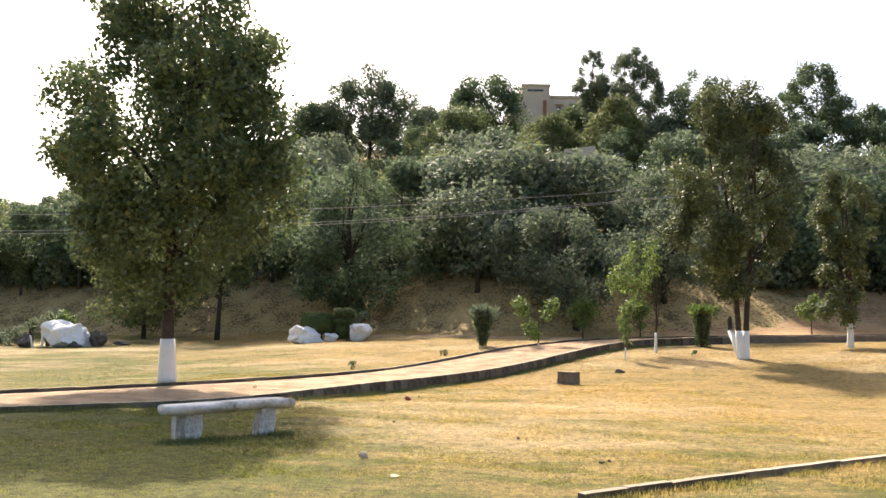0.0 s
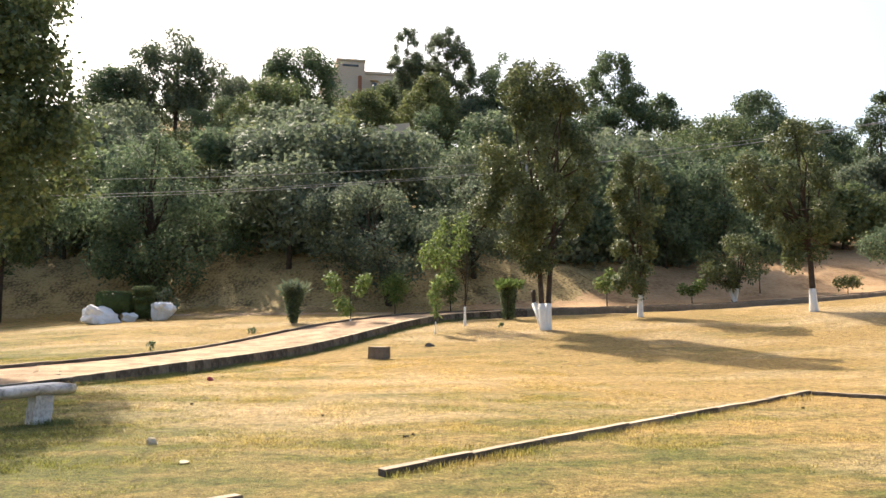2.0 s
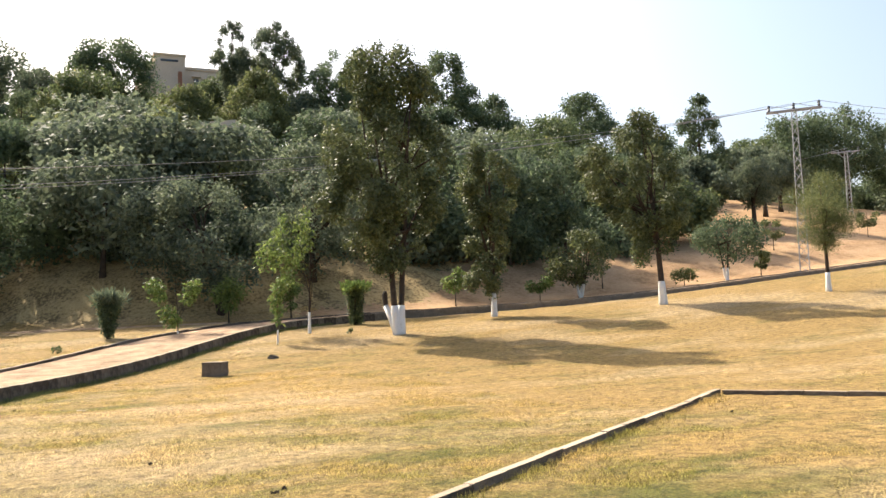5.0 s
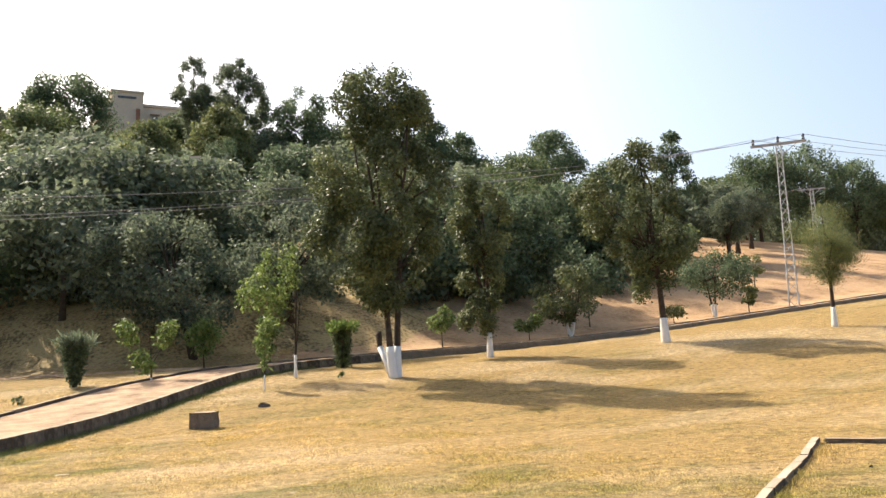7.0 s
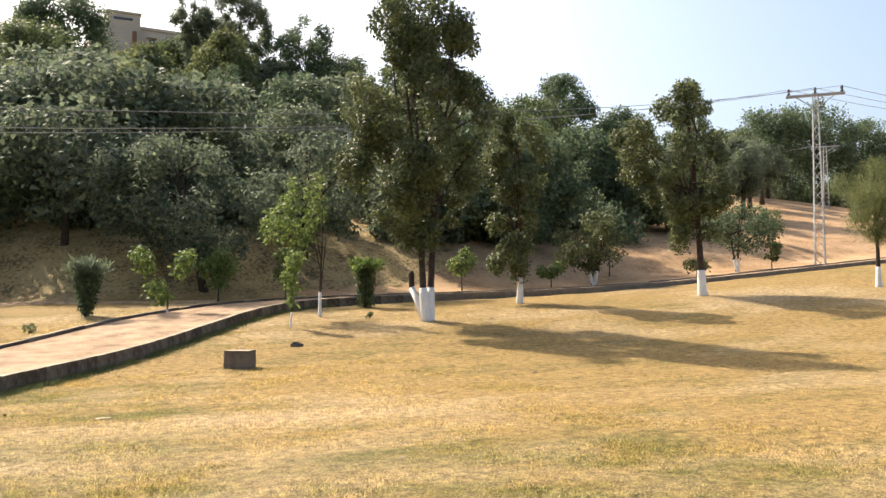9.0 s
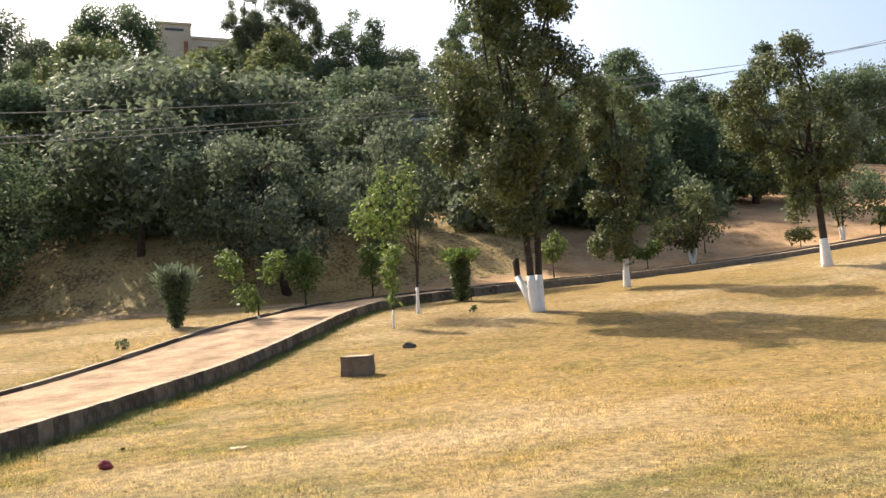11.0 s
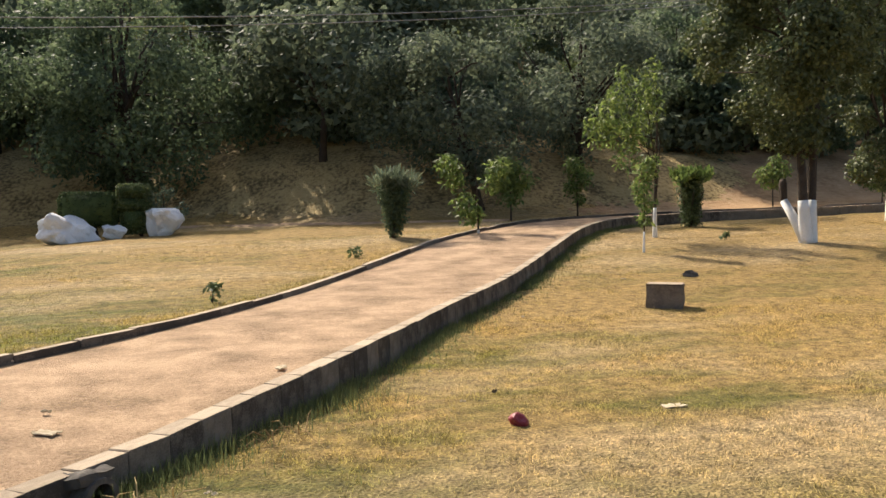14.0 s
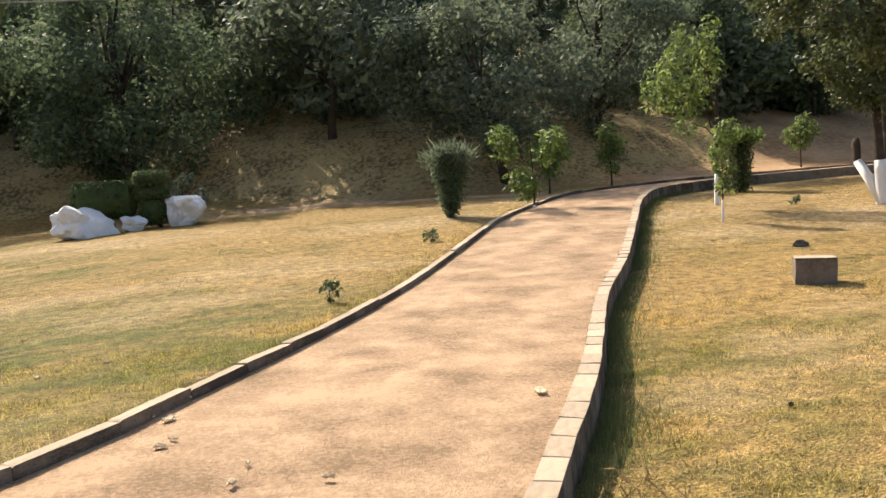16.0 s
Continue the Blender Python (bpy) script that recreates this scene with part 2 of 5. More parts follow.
def lawn_z(x, y):
    z = 0.0171 + 0.0 * x
    for c, a, k, w in ((0.2796, 1.347, 25.323, 2.855), (0.0652, -0.335, 9.684, 2.879), (-0.3442, 1.456, 31.991, 4.976)):
        z = z + c * soft(x * math.cos(a) + y * math.sin(a) - k, w)
    return z + 0.085 * soft(y - 41, 2.0)


def rise_near(x):
    """How far the near kerb stands above the lawn."""
    return 0.05 + 0.205 * step(-5.4, -1.0, x) - 0.10 * step(12, 30, x)


def rise(x):
    """How far the path stands above the lawn on its near side."""
    return 0.04 + 0.21 * step(-11, -4, x) - 0.10 * step(12, 30, x)


def hill_foot(x):
    """The y at which the hill begins."""
    return 41.0 + 7.0 * step(6.0, -9.0, x) + 0.2 * soft(-x - 8, 3) + 0.03 * soft(x - 14, 3)


def hill_z(x, y):
    d = soft(y - hill_foot(x), 0.8)
    slope = 0.36 + 0.09 * step(3, -9, x) - 0.10 * step(20, 42, x) - 0.1 * step(-20, -50, x)
    cap = 29 - 14 * step(35, 75, x) - 19 * step(-18, -60, x)
    z = 1.1 * step(0, 3.5, d) * (1 - 0.6 * step(10, 26, x)) + slope * d
    return cap * (1 - np.exp(-(z / cap) - (z / cap) ** 3))


def ground_z(x, y):
    x, y = np.asarray(x, float), np.asarray(y, float)
    up = step(-0.22, 0.06, side(KERB_L, x, y))
    far = 1 - step(80, 200, np.hypot(x, y - 20))
    return lawn_z(np.clip(x, -60, 60), np.clip(y, -20, 60)) * far + up * (rise(x) + 0.06) + hill_z(x, y)


def gz(x, y):
    return float(ground_z(np.array([x]), np.array([y]))[0])


# ---- helpers for meshes ----
def mesh_of(name, verts, faces, mat, smooth=False):
    me = bpy.data.meshes.new(name)
    me.from_pydata([tuple(v) for v in verts], [], [tuple(f) for f in faces])
    me.materials.append(mat)
    if smooth:
        me.polygons.foreach_set("use_smooth", [True] * len(me.polygons))
    me.update()
    return me


def thing(name, label, category, group="", kind="", at=None):
    ob = new(name)
    ob.empty_display_size = 0.2
    if at is not None:
        ob.matrix_world = at
    return tagged(ob, label, category, group, kind)


def part_of(name, me, parent, label="", m=None):
    ob = new(name, me)
    ob.parent = parent
    if m is not None:
        ob.matrix_basis = m
    return tagged(ob, label)


def finish(bm, name, mat, smooth=False):
    me = bpy.data.meshes.new(name)
    bm.to_mesh(me)
    bm.free()
    me.materials.append(mat)
    if smooth:
        me.polygons.foreach_set("use_smooth", [True] * len(me.polygons))
    return me


def tube(rings, sides=8):
    """verts and faces of a tapered tube through (centre, radius) rings, closed at both ends."""
    verts, faces = [], []
    for i, (c, r) in enumerate(rings):
        c = Vector(c)
        a = Vector(rings[max(i - 1, 0)][0])
        b = Vector(rings[min(i + 1, len(rings) - 1)][0])
        d = (b - a).normalized() if (b - a).length > 1e-6 else Vector((0, 0, 1))
        u = d.cross(Vector((0.3, 1, 0.1))).normalized()
        w = d.cross(u)
        for k in range(sides):
            t = 2 * math.pi * k / sides
            verts.append(c + r * (math.cos(t) * u + math.sin(t) * w))
    for i in range(len(rings) - 1):
        for k in range(sides):
            p, q = i * sides + k, i * sides + (k + 1) % sides
            faces.append((p, q, q + sides, p + sides))
    faces.append(tuple(reversed(range(sides))))
    faces.append(tuple(range((len(rings) - 1) * sides, len(rings) * sides)))
    return verts, faces


def joined(pieces):
    verts, faces = [], []
    for v, f in pieces:
        o = len(verts)
        verts += list(v)
        faces += [tuple(i + o for i in g) for g in f]
    return verts, faces


def box(lo, hi, bevel=0.0):
    bm = bmesh.new()
    bmesh.ops.create_cube(bm, size=1)
    for v in bm.verts:
        v.co = Vector([(a + b) / 2 + c * (b - a) for a, b, c in zip(lo, hi, v.co)])
    if bevel:
        bmesh.ops.bevel(bm, geom=list(bm.edges), offset=bevel, segments=2, affect="EDGES")
    return bm


# ---- leaves and trees ----
def leaf_mesh(name, centres, radii, count, size, mat, rng, aspect=0.62, shell=0.55, droop=0.25, flat=1.0, corners=4, face=0.6):
    """Small folded leaves scattered through a set of clumps, thickest near each clump's skin."""
    centres, radii = np.asarray(centres, float), np.asarray(radii, float)
    w = radii ** 2.2
    pick = rng.choice(len(centres), count, p=w / w.sum())
    d = rng.normal(size=(count, 3))
    d /= np.linalg.norm(d, axis=1)[:, None]
    r = radii[pick] * (shell + (1 - shell) * rng.random(count)) * rng.uniform(0.5, 1.4, count) ** 0.7
    pos = centres[pick] + d * r[:, None] * np.array([1, 1, flat])
    tip = d * (0.25 if face else 0.7) + rng.normal(size=(count, 3)) * 0.8
    tip[:, 2] -= droop * 1.6
    up = d * face + rng.normal(size=(count, 3)) * (0.5 if face else 1.0)
    up[:, 2] += 0.4 * face
    up /= np.linalg.norm(up, axis=1)[:, None]
    if face:
        tip -= up * np.sum(tip * up, 1)[:, None]
    tip /= np.linalg.norm(tip, axis=1)[:, None]
    wide = np.cross(tip, up)
    wide /= np.linalg.norm(wide, axis=1)[:, None]
    up = np.cross(wide, tip)
    s = size * rng.uniform(0.6, 1.3, count)[:, None]
    a = pos
    b = pos + tip * s * 0.5 + wide * s * aspect * 0.5 + up * s * 0.1
    c = pos + tip * s
    e = pos + tip * s * 0.5 - wide * s * aspect * 0.5 + up * s * 0.1
    n = corners
    verts = np.stack([a, b, c, e] if n == 4 else [a + wide * s * aspect * 0.3, b * 0.4 + c * 0.6, e], 1).reshape(-1, 3)
    me = bpy.data.meshes.new(name)
    me.vertices.add(count * n)
    me.vertices.foreach_set("co", verts.ravel())
    me.loops.add(count * n)
    me.loops.foreach_set("vertex_index", np.arange(count * n))
    me.polygons.add(count)
    me.polygons.foreach_set("loop_start", np.arange(count) * n)
    me.polygons.foreach_set("loop_total", np.full(count, n))
    me.materials.append(mat)
    me.update(calc_edges=True)
    return me


def crown_clumps(rng, n, bottom, top, half, belly=0.4, clump=0.3, lean=(0, 0), hollow=0.35, power=0.7):
    """Clump centres and radii inside an uneven crown: widest at the belly, narrowing up and down."""
    cs, rs = [], []
    tiers = rng.uniform(0.55, 1.28, (5, 9))
    while len(cs) < n:
        q = rng.random()
        prof = (math.sin(math.pi * min(1, max(0, (q / belly * 0.5) if q < belly else 0.5 + (q - belly) / (1 - belly) * 0.5))) ** power)
        a = rng.uniform(0, 2 * math.pi)
        f = a / (2 * math.pi) * 9
        lobes = tiers[min(4, int(q * 5))]
        lobe = lobes[int(f) % 9] * (1 - f % 1) + lobes[(int(f) + 1) % 9] * (f % 1)
        r = half * max(prof, 0.12) * lobe * (hollow + (1 - hollow) * math.sqrt(rng.random()))
        z = bottom + q * (top - bottom)
        cs.append((r * math.cos(a) + lean[0] * q, r * math.sin(a) + lean[1] * q, z))
        rs.append(half * clump * rng.uniform(0.5, 1.3) * (0.55 + 0.45 * prof))
    return cs, rs


def profile_clumps(rng, n, profile, clump, bearing):
    """Clumps inside a lobed crown whose reach to either side is given at several heights (z, left, right)."""
    z, lo, hi = np.array(profile, float).T
    z, lo, hi = z[::-1], lo[::-1], hi[::-1]
    size = np.maximum(hi - lo, 0.3)
    grid = np.linspace(z[0], z[-1], 200)
    w = np.interp(grid, z, size) ** 1.15
    cs, rs = [], []
    for q in rng.choice(grid, n, p=w / w.sum()):
        q += rng.normal() * 0.1
        a, b = np.interp(q, z, lo), np.interp(q, z, hi)
        half, mid = (b - a) / 2, (a + b) / 2
        t, r = rng.uniform(0, 2 * math.pi), math.sqrt(rng.uniform(0.2, 1))
        c = clump * rng.uniform(0.45, 1.3) * min(1.0, half / clump / 1.4)
        u, v = mid + max(half - c * 0.2, 0.1) * r * math.cos(t), max(min(half, 2.9) - c * 0.4, 0.1) * r * math.sin(t)
        cs.append((u * math.cos(bearing) + v * math.sin(bearing), -u * math.sin(bearing) + v * math.cos(bearing), q))
        rs.append(c)
    return cs, rs


def limb_tubes(rng, trunk_top, trunk_foot, cs, r0, n, lo=0.35):
    pieces = []
    order = rng.permutation(len(cs))[:n]
    for i in order:
        c = Vector(cs[i])
        q = rng.uniform(lo, 0.98)
        a = Vector(trunk_foot).lerp(Vector(trunk_top), q)
        if c.z < a.z:
            a.z = max(a.z * 0.6, c.z * 0.8)
        mid = a.lerp(c, 0.5) + Vector((rng.normal() * 0.12, rng.normal() * 0.12, 0.12)) * (c - a).length * 0.6
        r = r0 * (0.55 - 0.3 * q)
        pieces.append(tube([(a, r), (mid, r * 0.6), (c, r * 0.2)], 5))
    return pieces


def make_tree(name, label, foot, height, half, bottom, leaves, size, leaf_mat, seed, trunk_r=0.12, white=0.0, clumps=40, belly=0.4, clump=0.3, lean=(0, 0), limbs=14,
              stems=1, category="tree", group="", droop=0.25, aspect=0.62, power=0.7, hollow=0.35, fork=0.0, shell=0.55, flat=1.0, bark=None, blobs=None, corners=4, profile=None, bearing=0.0, white_label="lime-washed lower trunk"):
    """A tree: bent trunk with limbs, lime-washed foot where it has one, and a crown of loose clumps of leaves."""
    rng = np.random.default_rng(seed)
    ob = thing(name, label, category, group)
    cs, rs = crown_clumps(rng, clumps, bottom, height - half * clump * 0.5, half, belly, clump, lean, hollow, power)
    if profile:
        cs, rs = profile_clumps(rng, clumps, profile, clump, math.radians(bearing))
    if blobs:
        cs, rs = [b[:3] for b in blobs], [b[3] for b in blobs]
    pieces, washed = [], []
    for s in range(stems):
        ang = s * 2.4 + 0.6
        spread = (0.05 + fork) * (1 if stems > 1 else 0)
        off = Vector((math.cos(ang) * trunk_r * 0.5, math.sin(ang) * trunk_r * 0.4, 0)) * (1 if stems > 1 else 0)
        reach = bottom + (height - bottom) * (0.82 if stems == 1 else 0.6)
        rings = []
        for k in range(9):
            q = k / 8
            z = reach * q - 0.12 * (k == 0)
            bend = 0.03 * height * math.sin(q * 3 + seed) * q
            p = Vector((lean[0] * q * 0.8 + bend + math.cos(ang) * spread * z, lean[1] * q * 0.8 + bend * 0.5 + math.sin(ang) * spread * z, z)) + off
            rings.append((p, trunk_r * (1.25 if k == 0 else 1) * (1 - 0.8 * q) / (1 if stems == 1 else 1.4)))
        pieces.append(tube(rings, 9))
        pieces += limb_tubes(rng, rings[-1][0], rings[0][0], cs, trunk_r, max(3, limbs // stems), lo=min(0.9, bottom / reach * 0.9))
        if white:
            wr, z0 = [], -0.1
            for k in range(6):
                z = z0 + (white - z0) * k / 5
                q = max(0, z) / reach
                i = min(7, int(q * 8))
                f = q * 8 - i
                p = rings[i][0].lerp(rings[i + 1][0], f)
                p.z = z
                r = rings[i][1] * (1 - f) + rings[i + 1][1] * f
                wr.append((p, r * 1.06 + 0.006))
            washed.append(tube(wr, 10))
    v, f = joined(pieces)
    trunk = part_of("trunk", mesh_of("trunk", v, f, bark or M_BARK, True), ob)
    if washed:
        v, f = joined(washed)
        part_of("lime_wash", mesh_of("lime_wash", v, f, M_WHITE, True), trunk, white_label)
    part_of("crown", leaf_mesh("crown", cs, rs, leaves, size, leaf_mat, rng, aspect, shell, droop, flat, corners), ob)
    ob.matrix_world = pose(foot[0], foot[1], gz(foot[0], foot[1]) if len(foot) < 3 else foot[2])
    return ob


# ---- ground, path and kerbs ----
def ground_sheet():
    def axis(lo, a, b, hi, fine, coarse):
        left = a - np.cumsum(np.geomspace(fine, coarse, 60))
        left = left[left > lo]
        right = b + np.cumsum(np.geomspace(fine, coarse, 60))
        right = right[right < hi]
        return np.concatenate([[lo], left[::-1], np.arange(a, b + fine / 2, fine), right, [hi]])
    xs, ys = axis(-1500, -14, 20, 1500, 0.2, 60), axis(-1500, 3, 46, 1500, 0.2, 60)
    gx, gy = np.meshgrid(xs, ys)
    z = ground_z(gx, gy)
    inside = (side(KERB_R, gx, gy) > 0.05) & (side(KERB_L, gx, gy) < -0.12)
    rough = np.array([noise.noise((x * 0.9, y * 0.9, 3.0)) * 0.03 + noise.noise((x * 3.1, y * 3.1, 7.0)) * 0.012 for x, y in zip(gx.ravel(), gy.ravel())]).reshape(gx.shape)
    z = z + rough * (1 + 3.5 * step(40, 46, gy)) - 0.25 * inside
    nx, ny = len(xs), len(ys)
    i = np.arange(nx * ny).reshape(ny, nx)
    faces = np.stack([i[:-1, :-1], i[:-1, 1:], i[1:, 1:], i[1:, :-1]], -1).reshape(-1, 4)
    me = bpy.data.meshes.new("ground")
    me.vertices.add(nx * ny)
    me.vertices.foreach_set("co", np.stack([gx, gy, z], -1).ravel())
    me.loops.add(faces.size)
    me.loops.foreach_set("vertex_index", faces.ravel())
    me.polygons.add(len(faces))
    me.polygons.foreach_set("loop_start", np.arange(len(faces)) * 4)
    me.polygons.foreach_set("loop_total", np.full(len(faces), 4))
    me.polygons.foreach_set("use_smooth", np.ones(len(faces), bool))
    for m in (M_GROUND, M_EARTH, M_BANK):
        me.materials.append(m)
    cx, cy = (gx[:-1, :-1] + gx[1:, 1:]) / 2, (gy[:-1, :-1] + gy[1:, 1:]) / 2
    ragged = np.array([noise.noise((x * 0.8, y * 0.8, 5.0)) + 0.6 * noise.noise((x * 3, y * 3, 9.0)) for x, y in zip(cx.ravel(), cy.ravel())]).reshape(cx.shape)
    kind = np.where((side(KERB_L, cx, cy) > 0) & (cx + ragged * 2 > 10), 1, 0)
    kind = np.where((hill_z(cx, cy) + ragged * 0.25 > 0.35) & (cx + ragged * 2 < 17 + np.clip(cy - 42, 0, 60) * 0.9), 2, kind)
    me.polygons.foreach_set("material_index", kind.ravel())
    me.update(calc_edges=True)
    return tagged(new("ground", me), "dry straw-coloured park lawn rising to a wooded hill", "ground", kind="structure")


def path_z(x, y, q):
    """Height of the walkway at plan place x, y; q runs from its near kerb (0) to its far kerb (1)."""
    return lawn_z(x, y) + rise_near(x) * (1 - q) + rise(x) * q + 0.02


def walkway():
    n = len(KERB_R)
    cols = 13
    verts, faces = [], []
    rows = []
    for i in range(n - 1):
        for s in range(4):
            rows.append((KERB_R[i] + (KERB_R[i + 1] - KERB_R[i]) * s / 4, KERB_L[i] + (KERB_L[i + 1] - KERB_L[i]) * s / 4))
    for a, b in rows:
        for k in range(cols):
            q = 0.05 + 0.95 * k / (cols - 1)
            p = a + (b - a) * q
            h = float(path_z(p[0], p[1], q)) - 0.012 + 0.03 * math.sin(math.pi * q) + noise.noise((p[0] * 1.3, p[1] * 1.3, 1)) * 0.02 * math.sin(math.pi * q)
            verts.append((p[0], p[1], h))
    for i in range(len(rows) - 1):
        for k in range(cols - 1):
            v = i * cols + k
            faces.append((v, v + cols, v + cols + 1, v + 1))
    me = mesh_of("walkway", verts, faces, M_PATH, True)
    if me.polygons[0].normal.z < 0:
        me.flip_normals()
    return tagged(new("path", me), "pinkish bare-earth footpath between stone kerbs", "path", kind="structure")


def resample(line, gap):
    d = np.concatenate([[0], np.cumsum(np.hypot(*np.diff(line, axis=0).T))])
    s = np.arange(0, d[-1], gap)
    return np.stack([np.interp(s, d, line[:, 0]), np.interp(s, d, line[:, 1])], 1)


def kerb_line(name, label, line, gap, thick, top, foot, jitter, inward, lo, hi, seed):
    """A kerb of separate stones; those of the stretch lo..hi in x are parts, the rest one joined part."""
    rng = random.Random(seed)
    ob = thing(name, label, "kerb", kind="structure")
    shapes = []
    for k in range(5):
        bm = box((-0.5, -0.5, -1), (0.5, 0.5, 0), 0.0)
        for v in bm.verts:
            v.co += Vector((rng.uniform(-0.02, 0.02), rng.uniform(-0.04, 0.04), rng.uniform(-0.006, 0.006)))
        bmesh.ops.bevel(bm, geom=list(bm.edges), offset=0.022, segments=1, affect="EDGES")
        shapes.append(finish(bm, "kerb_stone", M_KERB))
    pts = resample(line, gap)
    rest = []
    for i in range(len(pts) - 1):
        a, b = pts[i], pts[i + 1]
        c, d = (a + b) / 2, b - a
        nrm = np.array([-d[1], d[0]]) / np.hypot(*d)
        c = c + nrm * inward
        zt = top(c[0], c[1]) + rng.uniform(-jitter, jitter)
        h = zt - foot(c[0], c[1]) + 0.12
        m = pose(c[0], c[1], zt, rng.uniform(-1, 1), rng.uniform(-0.8, 0.8) - math.degrees(math.atan((top(*b) - top(*a)) / np.hypot(*d))), math.degrees(math.atan2(d[1], d[0])) + rng.uniform(-1.2, 1.2)) @ Matrix.Diagonal((np.hypot(*d) * 0.992, thick * rng.uniform(0.93, 1.07), h, 1))
        if lo < c[0] < hi:
            part_of("kerb_stone", shapes[rng.randrange(5)], ob, m=m)
        else:
            s = shapes[0]
            rest.append(([m @ v.co for v in s.vertices], [tuple(p.vertices) for p in s.polygons]))
    if rest:
        v, f = joined(rest)
        tagged(part_of("kerb_stones", mesh_of("kerb_stones", v, f, M_KERB), ob), kind="stuff")
    return ob


ground_sheet()
walkway()
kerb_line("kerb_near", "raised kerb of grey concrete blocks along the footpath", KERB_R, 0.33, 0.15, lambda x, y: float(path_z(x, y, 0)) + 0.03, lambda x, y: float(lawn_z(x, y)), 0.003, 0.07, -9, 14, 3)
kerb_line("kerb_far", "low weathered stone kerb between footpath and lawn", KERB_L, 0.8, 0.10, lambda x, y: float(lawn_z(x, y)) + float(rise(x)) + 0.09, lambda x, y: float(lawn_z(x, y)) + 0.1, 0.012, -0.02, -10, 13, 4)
# lawn edging that turns a corner on the near lawn
EDGE = np.array([(1.6, 7.65), (4.4, 9.62), (6.5, 11.05), (8.3, 12.2), (10.15, 13.5)])
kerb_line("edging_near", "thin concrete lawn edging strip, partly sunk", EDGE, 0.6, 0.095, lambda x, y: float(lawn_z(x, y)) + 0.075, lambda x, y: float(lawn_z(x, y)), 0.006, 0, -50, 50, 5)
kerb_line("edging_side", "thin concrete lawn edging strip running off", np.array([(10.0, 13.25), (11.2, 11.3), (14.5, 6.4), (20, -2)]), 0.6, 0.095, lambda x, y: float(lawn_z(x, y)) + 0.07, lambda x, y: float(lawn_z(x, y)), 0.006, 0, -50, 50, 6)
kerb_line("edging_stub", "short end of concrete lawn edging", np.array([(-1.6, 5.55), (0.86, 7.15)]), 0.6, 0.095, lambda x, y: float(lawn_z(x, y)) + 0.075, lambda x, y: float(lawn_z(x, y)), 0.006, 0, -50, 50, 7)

# narrow trodden track along the foot of the bank
def track():
    pts = resample(spline([(6.2, 37.6), (3.5, 39.6), (-1.0, 42.6), (-6, 45.5)]), 0.4)
    verts, faces = [], []
    for i, p in enumerate(pts):
        d = pts[min(i + 1, len(pts) - 1)] - pts[max(i - 1, 0)]
        nrm = np.array([-d[1], d[0]]) / np.hypot(*d)
        for k in range(5):
            q = p + nrm * (k / 4 - 0.5) * (1.0 + 0.25 * math.sin(i * 0.7))
            verts.append((q[0], q[1], gz(q[0], q[1]) + 0.05 - 0.06 * abs(k - 2) / 2))
    for i in range(len(pts) - 1):
        for k in range(4):
            v = i * 5 + k
            faces.append((v, v + 5, v + 6, v + 1))
    me = mesh_of("track", verts, faces, M_PATH, True)
    if me.polygons[0].normal.z < 0:
        me.flip_normals()
    return tagged(new("track", me), "narrow pale trodden track below the bank", "track", kind="structure")


track()

# ---- trees of the park ----
make_tree("park_tree", "broad leafy tree with a lime-washed trunk beside the path", (-6.5, 19.75), 10.9, 3.25, 2.6, 56000, 0.128, M_LEAF_A, 11, trunk_r=0.165, white=1.05, clumps=230, clump=0.56, limbs=28, aspect=0.8, bearing=-19,
          profile=[(11.0, -0.4, 0.4), (10.2, -1.3, 1.2), (9.3, -2.0, 1.8), (8.3, -2.0, 2.8), (7.5, -3.0, 2.9), (6.3, -3.6, 2.8), (5.3, -3.4, 3.1), (4.5, -2.4, 2.9), (3.4, -2.4, 1.9), (2.4, -1.6, 0.8), (1.9, -0.5, 0.2)])
tree_b = make_tree("park_tree", "tall dense tree with twin dark trunks and lime-washed feet", (10.67, 29.68), 10.1, 2.65, 2.6, 42000, 0.122, M_LEAF_GLOSSY, 12, trunk_r=0.17, white=0.98, clumps=150, clump=0.46, limbs=26, stems=2, fork=0.02, bearing=25,
                   profile=[(10.0, -1.3, -0.3), (9.5, -1.9, 1.2), (8.5, -1.8, 2.1), (7.6, -1.5, 1.3), (6.6, -2.9, 1.9), (5.5, -2.3, 1.9), (4.5, -2.8, 1.9), (3.6, -2.3, 1.3), (2.9, -1.4, 0.9), (2.1, -1.0, -0.3)])
stub = part_of("cut_stem", mesh_of("cut_stem", *tube([((-0.1, -0.05, -0.05), 0.11), ((-0.2, 0.26, 0.55), 0.1), ((-0.3, 0.5, 0.98), 0.085), ((-0.32, 0.52, 1.38), 0.1), ((-0.3, 0.52, 1.5), 0.06)], 9), M_BARK, True), tree_b, "short cut side stem with dark top")
part_of("lime_wash", mesh_of("lime_wash", *tube([((-0.1, -0.05, -0.06), 0.13), ((-0.2, 0.26, 0.55), 0.112), ((-0.3, 0.5, 0.98), 0.095)], 10), M_WHITE, True), stub, "lime-washed stub")
